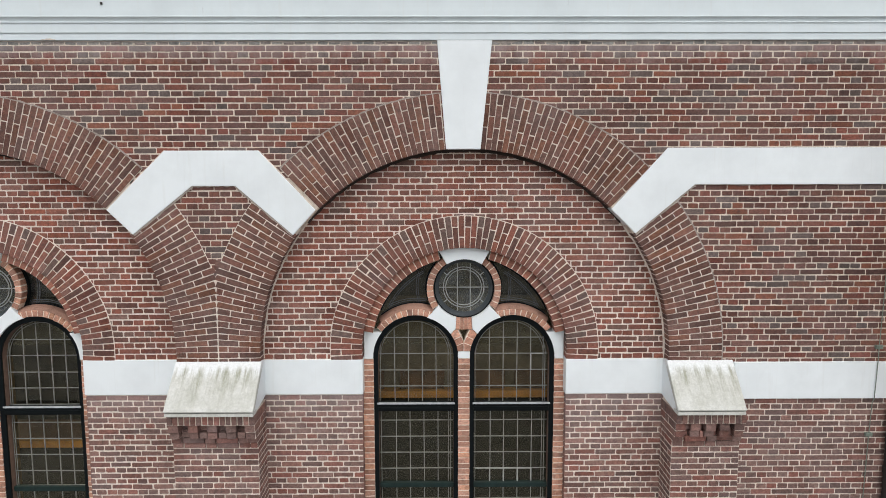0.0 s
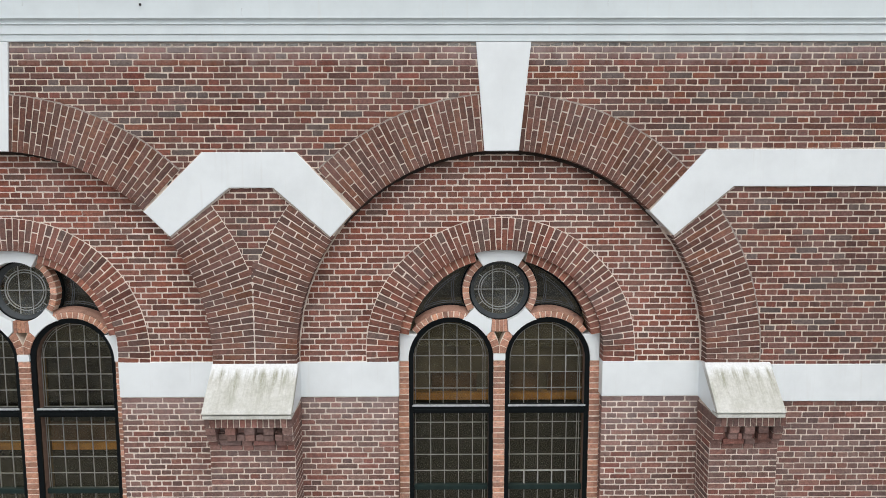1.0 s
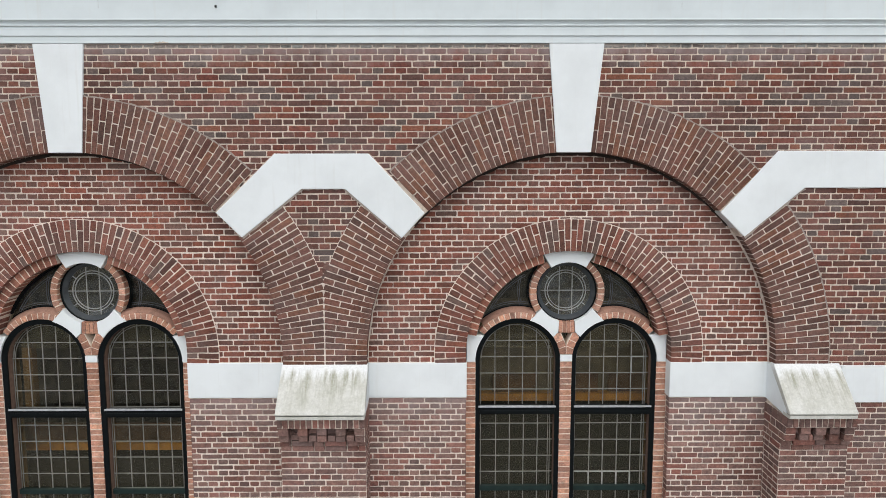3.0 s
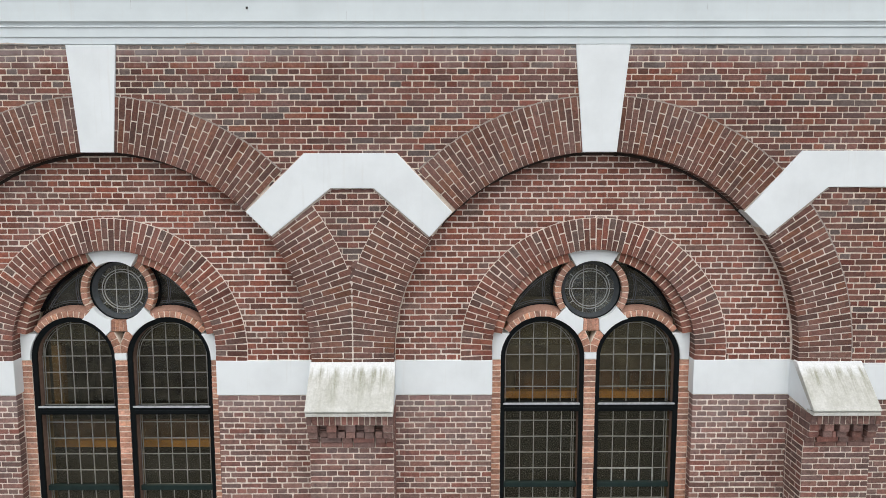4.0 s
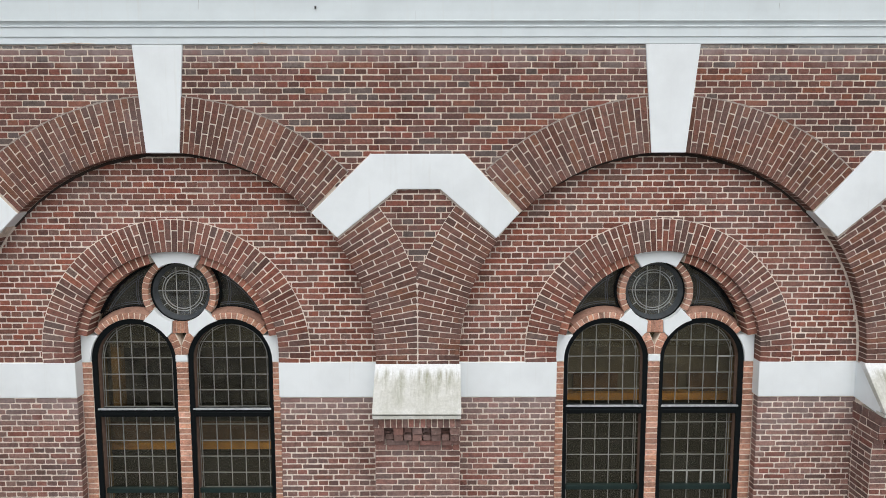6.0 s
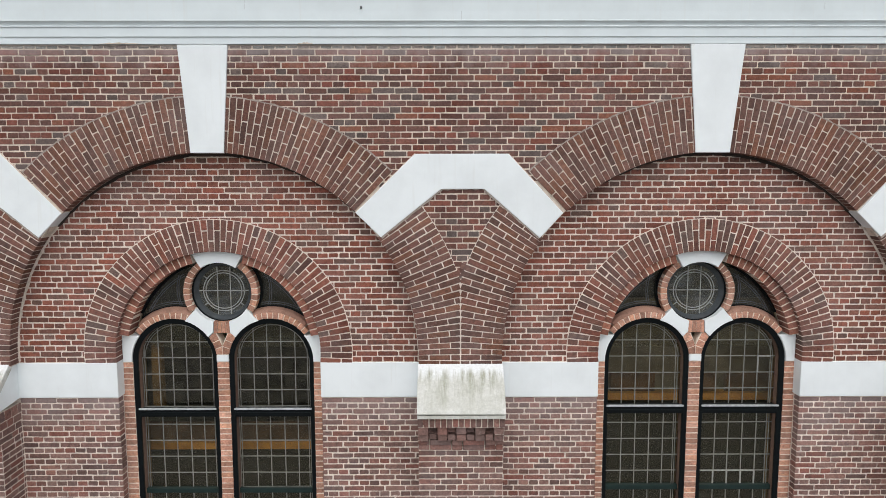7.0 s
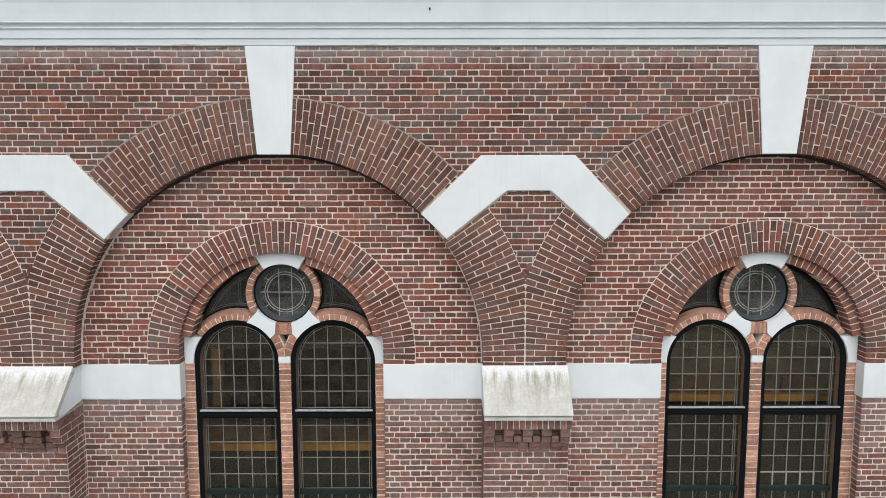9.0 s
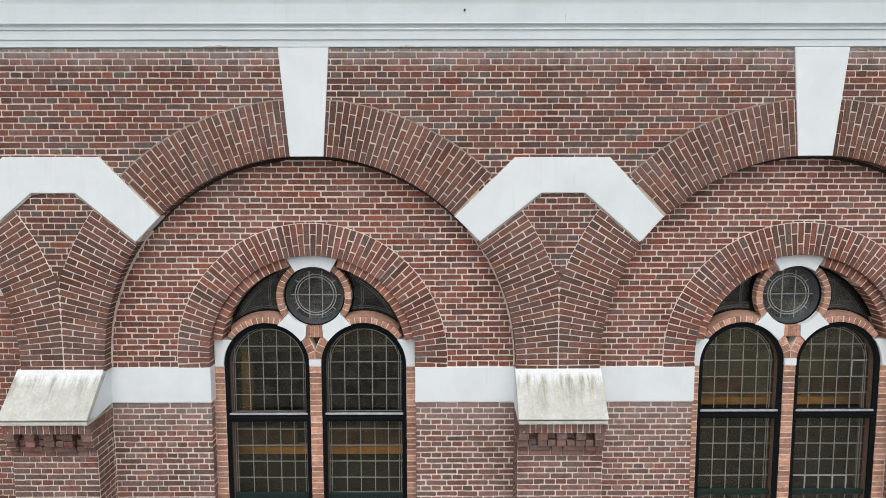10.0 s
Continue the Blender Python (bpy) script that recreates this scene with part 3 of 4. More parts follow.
# ---- pilasters with sloping caps ----
def pilaster(name, x0, x1, cap_x0, cap_x1):
    top, course = 5.044, COURSE * 0.992
    body = setting(name, box(x0 + 0.001, x1 - 0.001, PILASTER + 0.0035, PANEL + 0.1, 0.0, top + 0.002), mortar,
                   "purplish-red brick pilaster with a corbelled head under a stone cap", "pilaster")
    bricks = []

    def flank(z, h, y, lengths):
        """One course on both sides, from the front edge y back into the wall."""
        for s, edge in ((-1, x0), (1, x1)):
            yy = y + 0.004
            for w in lengths:
                w = min(w, PANEL + 0.02 - yy)
                if w < 0.03:
                    break
                jx, jy, jz = jitter()
                bricks.append((w - HEAD_JOINT, h, 0.09, pose(edge + s * 0.001 + 0.6 * jy, yy + w / 2, z + jz, 0, 0, 90 * s)))
                yy += w

    k = 0
    while top - 0.002 - (k + 1) * course > 0.05:
        z = top - 0.002 - (k + 0.5) * course
        x, wide = x0, k % 2 == 1
        n = 0
        while x < x1 - 0.02:
            w = PITCH if wide else PITCH / 2
            if n == 0 and k % 4 == 3:
                w = PITCH / 2
            if n == 0 and not wide:
                w = PITCH * 0.75
            w = min(w, x1 - x)
            if x1 - x - w < 0.05:
                w = x1 - x
            bricks.append(brick_at(x + w / 2, PILASTER, z, w - HEAD_JOINT * (0.5 if n == 0 or x + w > x1 - 0.01 else 1), course - JOINT, d=0.095))
            x += w
            n += 1
        flank(z, course - JOINT, PILASTER, (0.108, 0.22, 0.06) if k % 2 else (0.22, 0.108, 0.06))
        k += 1

    # corbelled head: a flush course, two stepping courses, and a row of headers standing proud of hollows
    wide = x1 - x0
    rows = ((top, 5.106, -0.216, "plain"), (5.106, 5.168, -0.250, "inner"), (5.168, 5.240, -0.290, "low teeth"), (5.240, 5.322, -0.316, "teeth"))
    teeth = round(wide / 0.19)
    step = (wide - 0.102) / teeth
    for z0, z1, y, mode in rows:
        z, h = (z0 + z1) / 2, z1 - z0 - JOINT * 0.8
        hollow = {"plain": 0.012, "inner": 0.045, "low teeth": 0.075, "teeth": 0.120}[mode]
        part("corbel_bed", box(x0 + 0.09, x1 - 0.09, y + hollow, PANEL + 0.05, z0, z1), brick_pier if "teeth" in mode else mortar_tan, body)
        for s, edge in ((-1, x0), (1, x1)):
            part("corbel_bed", box(*sorted((edge - s * 0.001, edge - s * 0.09)), y + (0.042 if mode == "inner" else 0.010), PANEL + 0.05, z0, z1), mortar, body)
        flank(z, h, y + 0.002, (0.108, 0.22, 0.11, 0.11) if mode == "low teeth" else (0.22, 0.108, 0.2))
        if "teeth" in mode:
            for i in range(teeth + 1):
                x = x0 + 0.051 + i * step
                bricks.append(brick_at(x, y + dice.uniform(-0.008, 0.008), z, 0.099 if mode == "teeth" else 0.092, h, 0.2))
                if i < teeth:
                    deep = dice.choice((0.045, 0.07, 0.112) if mode == "teeth" else (0.006, 0.016, 0.05))
                    bricks.append(brick_at(x + step / 2, y + deep, z - 0.004, step - 0.108, h - 0.004, 0.1))
            continue
        x, n = x0, 0
        while x < x1 - 0.02:
            w = PITCH if n % 2 else PITCH / 2
            w = x1 - x if x1 - x - w < 0.06 else w
            edge = n == 0 or x + w > x1 - 0.01
            back = 0.03 if edge and mode == "inner" else dice.uniform(-0.004, 0.006)
            bricks.append(brick_at(x + w / 2, y + back, z, w - JOINT, h, 0.2))
            x += w
            n += 1
    # course of bricks on end under the cap
    z0, z1, y = 5.322, 5.426, -0.338
    count = round(wide / 0.058)
    step = (wide + 0.012) / count
    for i in range(count):
        bricks.append(brick_at(x0 - 0.006 + (i + 0.5) * step, y + dice.uniform(-0.003, 0.003), (z0 + z1) / 2, step - 0.008, z1 - z0 - 0.006, 0.2))
    part("corbel_bed", box(x0 + 0.001, x1 - 0.001, y + 0.006, PANEL + 0.05, z0 + 0.001, z1), mortar_grey, body)
    for s, edge in ((-1, x0), (1, x1)):
        yy = y + 0.004
        while yy < PANEL:
            bricks.append((0.1, z1 - z0 - 0.006, 0.08, pose(edge + s * 0.004, yy + 0.052, (z0 + z1) / 2, 0, 0, 90 * s)))
            yy += 0.108
    lay(body, bricks, brick_pier, (x0, PILASTER, 5.4))

    # sloping cap slab over a lip, and the white core below it that joins the bands
    c0, c1 = cap_x0, cap_x1
    section = [(-0.014, 5.872), (-0.392, 5.490), (-0.396, 5.484), (-0.394, 5.476), (-0.382, 5.472), (-0.34, 5.474), (0.06, 5.842), (0.06, 5.872)]
    bm = profile_x(section, c0, c1)
    ends = [e for e in bm.edges if abs(e.verts[0].co.x - e.verts[1].co.x) < 1e-6 and min(v.co.y for v in e.verts) < 0.0]
    bmesh.ops.bevel(bm, geom=ends, offset=0.004, segments=2, affect="EDGES")
    cap = tagged(part("pilaster_cap", bm, cap_stone), "sloping stone cap with worn white paint and green streaks", "stone cap", "sloping caps of the pilasters")
    part("lip", box(c0 + 0.004, c1 - 0.004, -0.386, -0.25, 5.428, 5.462, 0.004), cap_stone, cap)
    part("core", profile_x([(PANEL + 0.01, BAND_LOW), (PANEL - 0.014, BAND_LOW), (-0.305, BAND_LOW - 0.046), (-0.305, 5.540), (0.0, BAND_HIGH), (PANEL + 0.01, BAND_HIGH)],
                           x0 - 0.007, min(x1 + 0.007, c1 - 0.006)), white_paint, cap, "white-painted flank under the cap")
    return body


pilaster("pilaster_1", 2.252, 2.932, 2.240, 2.908)
for i, px in enumerate(PIERS[::-1]):
    px += (0.0, -0.035)[i]
    pilaster("pilaster_%d" % (i + 2), px - PIER_HALF, px + PIER_HALF, px - PIER_HALF - 0.010, px + PIER_HALF + 0.010)


# ---- cornice ----
profile = [(0.30, CORNICE), (-0.018, CORNICE), (-0.023, CORNICE + 0.004), (-0.023, 9.095), (-0.028, 9.096), (-0.036, 9.102), (-0.037, 9.184), (-0.048, 9.188), (-0.050, 9.194),
           (-0.046, 9.199), (-0.040, 9.203), (-0.041, 9.212), (-0.046, 9.222), (-0.055, 9.231), (-0.066, 9.237), (-0.070, 9.240), (-0.071, 9.247), (-0.068, 9.251),
           (-0.068, 9.330), (-0.070, 9.420), (-0.084, 9.520), (-0.12, 9.600), (-0.17, 9.640), (-0.17, 9.70), (0.30, 9.70)]
cornice = setting("cornice", profile_x(profile, WALL_LEFT, WALL_RIGHT + 0.1), cornice_paint, "white-painted timber cornice with stepped mouldings", "cornice")
for x, z0, z1 in ((-2.296, 9.252, 9.33), (1.160, 9.350, 9.402), (-4.356, 9.350, 9.60)):
    part("board_joint", box(x - 0.0012, x + 0.0012, -0.0715 if z0 > 9.2 else -0.0385, 0.0, z0, z1), joint_grey, cornice, "fine joint between two boards")
for x0, x1 in ((-5.79, -5.37), (-3.87, -3.72)):
    low = [(x0 + (x1 - x0) * i / 18, CORNICE + 0.001) for i in range(19)]
    high = [(x, CORNICE + 0.003 + abs(math.sin(math.pi * i / 18)) * (0.010 + dice.uniform(-0.006, 0.009))) for i, (x, z) in enumerate(low)]
    part("peeled_paint", prism(low + high[::-1], -0.0255, -0.015), mortar_grey, cornice, "grey patch where the paint has peeled")
tagged(part("iron_hook", box(-3.256, -3.240, -0.088, -0.055, 9.352, 9.372, 0.002), pipe_paint), "small dark iron hook on the cornice", "hook")


# ---- windows ----
def came(name, x0, z0, x1, z1, parent, y=GLAZING, w=0.008, material=lead):
    """A straight bar between two places in the glazing's plane."""
    dx, dz = x1 - x0, z1 - z0
    n = math.hypot(dx, dz)
    ox, oz = -dz / n * w / 2, dx / n * w / 2
    return part(name, prism([(x0 + ox, z0 + oz), (x0 - ox, z0 - oz), (x1 - ox, z1 - oz), (x1 + ox, z1 + oz)], y - 0.007, y + 0.005), material, parent)


def light_outline(cx, half, top, low, n=24):
    return [(cx - half, low), (cx + half, low)] + arc(cx, top - half, half, 0, 180, n)


def window(index, cx, sink, lead_shift):
    win = tagged(new("window_%d" % index), "tall arched church window with two leaded lights and an oculus above", "window", kind="structure")
    LIGHT, HALF, TOP = 0.508, 0.446, 6.274
    spring = TOP - HALF
    oc_z, oc_r = 6.558, 0.316

    # inner order of red bricks on edge, stepping back from the wall, with its jambs
    face = PANEL + 0.052
    for a0, a1 in ((9.6, 75.2), (104.8, 170.4)):
        order = part("inner_order", band_ring(cx, WIN_Z, 0.962, WIN_R + 0.03, a0 + 0.2, a1 - 0.2, face + 0.004, GLAZING + 0.06, 24), mortar_orange, win,
                     "narrow order of bright red bricks on edge")
        lay(order, ring_bricks(cx, WIN_Z, 0.955, [(0.115,)], a0, a1, 17, face, GLAZING - face, gap=0.010), brick_order)
    for s in (-1, 1):
        a, b = sorted((cx + s * (LIGHT + HALF), cx + s * (WIN_R + 0.04)))
        jamb = part("jamb", box(a + 0.003, b, TRACERY + 0.003, GLAZING + 0.08, SILL, 5.82), mortar_orange, win, "jamb of orange bricks")
        z, bricks = 5.815, []
        while z > SILL + 0.05:
            bricks.append(brick_at((a + b) / 2, TRACERY, z - COURSE / 2, b - a, HEIGHT + 0.0015, 0.16))
            z -= COURSE
        lay(jamb, bricks, brick_orange)
        # white impost that follows the light's curve
        zs = (5.820, 6.100)
        inner = [(cx + s * (LIGHT + HALF * math.cos(t)), spring + HALF * math.sin(t)) for t in np.linspace(math.asin(max(-1, (zs[0] - spring) / HALF)), math.asin((zs[1] - spring) / HALF), 8)]
        inner = [(x + s * 0.002, z) for x, z in inner]
        pts = inner + [(cx + s * (WIN_R - 0.004), 6.112), (cx + s * (WIN_R - 0.003), zs[0])]
        part("impost", prism(pts, TRACERY - 0.016, GLAZING + 0.05, 0.006), white_paint, win, "white-painted impost block")

    # brick rings over the lights
    for s in (-1, 1):
        lx = cx + s * LIGHT
        a0, a1 = (38, 128) if s > 0 else (52, 142)
        ring = part("light_arch", band_ring(lx, spring, HALF + 0.007, HALF + 0.068, a0, a1, TRACERY + 0.006, GLAZING + 0.03), mortar_orange, win,
                    "arch of orange bricks on edge over a light")
        lay(ring, ring_bricks(lx, spring, HALF, [(0.075,)], a0, a1, 13, TRACERY, 0.12), brick_orange)
    # ring round the oculus, at its two sides
    for a0, a1 in ((-33, 56), (124, 213)):
        ring = part("oculus_arch", band_ring(cx, oc_z, oc_r + 0.007, oc_r + 0.072, a0, a1, TRACERY + 0.006, GLAZING + 0.03), mortar_orange, win,
                    "ring of orange bricks on edge round the oculus")
        lay(ring, ring_bricks(cx, oc_z, oc_r, [(0.078,)], a0, a1, 9, TRACERY, 0.12), brick_orange)
    # white crown stone
    pts = arc(cx, WIN_Z, WIN_R + 0.004, 75.4, 104.6, 12) + arc(cx, oc_z, oc_r + 0.004, 124, 56, 16)
    part("crown_stone", prism(pts, PANEL + 0.070, GLAZING + 0.03, 0.008), white_paint, win, "white-painted curved stone over the oculus")
    # two white stones below the oculus, between it and the lights
    for s in (-1, 1):
        lo = [(cx + s * x, z) for x, z in [(oc_r * math.cos(radians(a)), oc_z + oc_r * math.sin(radians(a))) for a in np.linspace(-33, -75, 7)]]
        hi = [(cx + s * x, z) for x, z in [(LIGHT + HALF * math.cos(radians(a)), spring + HALF * math.sin(radians(a))) for a in np.linspace(145, 106, 9)]]
        part("tracery_stone", prism(lo + [(cx + s * 0.088, 6.135)] + hi, TRACERY - 0.014, GLAZING + 0.03, 0.006), white_paint, win,
             "white-painted stone between the oculus and a light")
    # small bricks under the oculus, with a three-cornered hole
    for i in range(4):
        u0, u1 = -1 + 0.5 * i + 0.03, -0.5 + 0.5 * i - 0.03
        ta, tb = -90 + 15.0 * u0, -90 + 15.0 * u1
        pts = [(cx + oc_r * math.cos(radians(t)), oc_z + oc_r * math.sin(radians(t))) for t in (ta, tb)]
        part("tracery_brick", prism(pts + [(cx + 0.086 * u1, 6.128), (cx + 0.086 * u0, 6.128)], TRACERY - 0.004, GLAZING + 0.03, 0.003), brick_orange, win)
    part("tracery_bed", prism([(cx - 0.08, 6.239), (cx + 0.08, 6.239), (cx + 0.08, 6.131), (cx - 0.08, 6.131)], TRACERY + 0.004, GLAZING + 0.03), mortar_orange, win)
    def arm_outer(z):
        return min(LIGHT - math.sqrt(max(0.0, HALF ** 2 - (z - spring) ** 2)) - 0.001, 0.140 - max(0.0, z - 6.084))

    def arm_inner(z, rim=0.0):
        return max(0.003 - rim, (z - 5.980) / 0.144 * 0.066 - rim)

    for s in (-1, 1):
        bed = [5.893, 5.95, 5.98, 6.03, 6.08, 6.122]
        part("tracery_bed", prism([(cx + s * max(0.0, arm_inner(z, 0.009)), z) for z in bed] + [(cx + s * (arm_outer(z) - 0.004), z) for z in bed[::-1]],
                                  TRACERY + 0.004, GLAZING + 0.03), mortar_orange, win)
        cuts = (5.892, 5.952, 6.018, 6.124)
        for za, zb in zip(cuts, cuts[1:]):
            za, zb = za + 0.004, zb - 0.004
            rise = lambda z: 0.0 if z < 5.9 else 0.40 * (arm_outer(z) - arm_inner(z))
            ia, ib = za + rise(za), min(zb + rise(zb), 6.122)
            zm = (za + zb) / 2
            pts = [(cx + s * arm_inner(ia), ia), (cx + s * arm_outer(za), za), (cx + s * arm_outer(zm), zm), (cx + s * arm_outer(zb), zb), (cx + s * arm_inner(ib), ib)]
            part("tracery_brick", prism(pts, TRACERY - 0.002, GLAZING + 0.03, 0.003), brick_orange, win)
    part("capital", box(cx - 0.0630, cx + 0.0630, TRACERY - 0.012, GLAZING + 0.05, 5.822, 5.890, 0.005), white_paint, win, "small white-painted capital")
    mull = part("mullion", box(cx - 0.060, cx + 0.060, TRACERY + 0.003, GLAZING + 0.08, SILL, 5.818), mortar_orange, win, "slender mullion of orange bricks")
    z, bricks = 5.815, []
    while z > SILL + 0.05:
        bricks.append(brick_at(cx, TRACERY, z - COURSE / 2, 0.124, HEIGHT + 0.0030, 0.16))
        z -= COURSE
    lay(mull, bricks, brick_orange)

    # the two lights
    for s in (-1, 1):
        lx = cx + s * LIGHT
        outer, inner = light_outline(lx, HALF + 0.004, TOP + 0.004, SILL), light_outline(lx, HALF - 0.046, TOP - 0.050, SILL + 0.06)
        bm = bmesh.new()
        y0, y1 = TRACERY + 0.012, TRACERY + 0.050
        loops = [[bm.verts.new((x, y, z)) for x, z in pts] for pts, y in ((outer, y1), (outer, y0), (inner, y0 + 0.012), (inner, y1))]
        for a, b in zip(loops, loops[1:]):
            for i in range(len(a)):
                j = (i + 1) % len(a)
                bm.faces.new((a[i], a[j], b[j], b[i]))
        bmesh.ops.recalc_face_normals(bm, faces=bm.faces)
        frame_ob = part("light_frame", bm, frame_paint, win, "black-painted timber frame")
        seen = light_outline(lx, HALF - 0.0455, TOP - 0.0495, SILL + 0.06)
        hidden = light_outline(lx, HALF - 0.030, TOP - 0.034, SILL + 0.05)
        bm = bmesh.new()
        loops = [[bm.verts.new((x, y, z)) for x, z in pts] for pts, y in ((hidden, y1 + 0.001), (seen, y1 + 0.001), (seen, GLAZING + 0.03), (hidden, GLAZING + 0.03))]
        for a, b in zip(loops, loops[1:]):
            for i in range(len(a)):
                j = (i + 1) % len(a)
                bm.faces.new((a[i], a[j], b[j], b[i]))
        bmesh.ops.recalc_face_normals(bm, faces=bm.faces)
        part("lining", bm, lining_paint, frame_ob, "pinkish-brown lining between the frame and the leaded glass")
        w = HALF - 0.044
        part("transom", box(lx - w, lx + w, TRACERY + 0.026, GLAZING + 0.03, 5.232 - sink, 5.312 - sink, 0.008), frame_paint, frame_ob, "black-painted transom")
        part("transom_moulding", box(lx - w, lx + w, TRACERY + 0.016, TRACERY + 0.06, 5.250 - sink, 5.284 - sink, 0.006), frame_paint, frame_ob)
        part("flashing", box(lx - w - 0.01, lx + w + 0.01, TRACERY + 0.008, TRACERY + 0.034, 5.313 - sink, 5.330 - sink, 0.003), drip_paint, frame_ob, "pale grey flashing strip on the transom")
        part("glazing_bar", box(lx - w, lx + w, GLAZING - 0.045, GLAZING + 0.02, 4.354 - sink, 4.408 - sink, 0.006), bar_paint, frame_ob, "dark green glazing bar")
        g = HALF - 0.050
        shape = light_outline(lx, g, TOP - 0.052, SILL + 0.06)
        lc = lx + lead_shift
        xs = [lc + v for v in (-0.368, -0.217, -0.070, 0.079, 0.227, 0.358)]
        xl = [lc + v for v in (-0.368, -0.206, -0.056, 0.096, 0.244, 0.358)]
        zs = [z - 0.35 * sink for z in (6.014, 5.838, 5.659, 5.482, 5.300, 5.101, 4.918, 4.739, 4.556, 4.387, 4.21, 4.04)]
        # panes, each a little out of true
        xe, ze = [lx - g] + xs + [lx + g], [TOP] + zs
        for a, b in zip(xe, xe[1:]):
            for hi, lo in zip(ze, ze[1:]):
                poly = clip_in([(a, lo), (b, lo), (b, hi), (a, hi)], shape)
                if len(poly) < 3:
                    continue
                mx, mz = sum(p[0] for p in poly) / len(poly), sum(p[1] for p in poly) / len(poly)
                bm = prism([(x - mx, z - mz) for x, z in poly], -0.0015, 0.0015)
                ob = part("pane", bm, glass, frame_ob)
                ob.location = (mx, GLAZING, mz)
                ob.rotation_euler = (radians(dice.uniform(-0.9, 0.9)), 0, radians(dice.uniform(-0.9, 0.9)))
                ob.visible_shadow = False
        part("pane", box(lx - g, lx + g, GLAZING - 0.001, GLAZING + 0.002, SILL + 0.06, zs[-1]), glass, frame_ob).visible_shadow = False
        for x in xs:
            t = min(1.0, abs(x - lx) / g)
            came("lead_came", x + dice.uniform(-0.003, 0.003), 5.25, x + dice.uniform(-0.003, 0.003), TOP - 0.052 - g + g * math.sqrt(1 - t * t), frame_ob, w=0.006 if abs(x - lx) > 0.3 else 0.008)
        for x in xl:
            came("lead_came", x + dice.uniform(-0.004, 0.004), 2.7, x + dice.uniform(-0.003, 0.003), 5.25, frame_ob, w=0.006 if abs(x - lx) > 0.3 else 0.008)
        for z in zs:
            h = g if z < spring else math.sqrt(max(0.01, g * g - (z - (TOP - 0.052 - g)) ** 2))
            came("lead_came", lx - h, z, lx + h, z + dice.uniform(-0.004, 0.004), frame_ob)
        if index == 1 and s > 0:
            for x in xl[1:5]:
                came("repaired_came", x, zs[9] + 0.004, x, zs[8], frame_ob, y=GLAZING - 0.004, w=0.014, material=lead_bright)
            came("repaired_came", xl[0], zs[8], xl[4], zs[8], frame_ob, y=GLAZING - 0.006, w=0.012, material=lead_bright)
            came("repaired_came", xs[4], zs[2], xs[4], zs[1], frame_ob, y=GLAZING - 0.004, w=0.013, material=lead_bright)
            came("repaired_came", xs[4], zs[1], xs[5], zs[1], frame_ob, y=GLAZING - 0.006, w=0.012, material=lead_bright)
        # narrow border cames that follow the arch
        for radius in (0.363, 0.385):
            part("border_came", band_ring(lc, TOP - 0.052 - g, radius - 0.003, radius + 0.003, 0, 180, GLAZING - 0.006, GLAZING + 0.004, 28), lead, frame_ob)
        for side in (-0.390, 0.380):
            came("border_came", lc + side, 2.7, lc + side, TOP - 0.052 - g, frame_ob, w=0.006)

    # oculus
    oc = part("oculus_frame", band_ring(cx, oc_z, 0.304, oc_r + 0.003, 0, 359.99, TRACERY + 0.060, GLAZING + 0.05, 48), frame_paint, win, "black-painted round frame")
    part("oculus_bead", loft_ring(cx, oc_z, ((0.307, GLAZING - 0.050), (0.299, GLAZING - 0.047), (0.266, GLAZING - 0.006), (0.266, GLAZING + 0.02), (0.307, GLAZING + 0.02)), 0, 359.99, 48), bead_paint, oc, "dark grey-green splayed bead")
    pane = part("pane", prism(arc(cx, oc_z, 0.285, 0, 352.5, 47), GLAZING - 0.001, GLAZING + 0.002), oculus_glass, oc)
    pane.visible_shadow = False
    for r in (0.186, 0.212):
        part("lead_came", band_ring(cx, oc_z, r, r + 0.008, 0, 359.99, GLAZING - 0.007, GLAZING + 0.004, 40), lead_bright, oc)
    for x in (-0.066, 0.070):
        h = math.sqrt(0.262 ** 2 - x * x)
        came("lead_came", cx + x, oc_z - h, cx + x, oc_z + h, oc, material=lead_bright)
    came("lead_came", cx - 0.262, oc_z, cx + 0.262, oc_z, oc, material=lead_bright)
    for a in (-37, 37, 143, 217):
        ca, sa = math.cos(radians(a)), math.sin(radians(a))
        came("lead_came", cx + 0.216 * ca, oc_z + 0.216 * sa, cx + 0.262 * ca, oc_z + 0.262 * sa, oc, material=lead_bright)

    # glazing in the two corners beside the oculus
    back = part("spandrel_pane", prism(arc(cx, WIN_Z - 0.01, 1.0, 0, 180, 40), GLAZING + 0.02, GLAZING + 0.023), sheen_glass, win)
    back.visible_shadow = False
    for s in (-1, 1):
        # dark frame of the corner light, and the rendered back of the arch below it
        for k, (ox, oz, r0, r1, lo, hi) in enumerate(((cx, WIN_Z - 0.02, 0.952, 0.985, 24, 66), (cx, oc_z, oc_r + 0.066, oc_r + 0.090, -30, 40),
                                                      (cx + s * LIGHT, spring, HALF + 0.10, HALF + 0.128, 50, 112))):
            if s < 0:
                lo, hi = 180 - hi, 180 - lo
            part("corner_frame", band_ring(ox, oz, r0, r1, lo, hi, GLAZING - 0.022 + 0.003 * k, GLAZING + 0.018 + 0.0005 * k, 24), frame_paint, win, "black-painted frame of the corner light")
        lo, hi = (46, 116) if s > 0 else (64, 134)
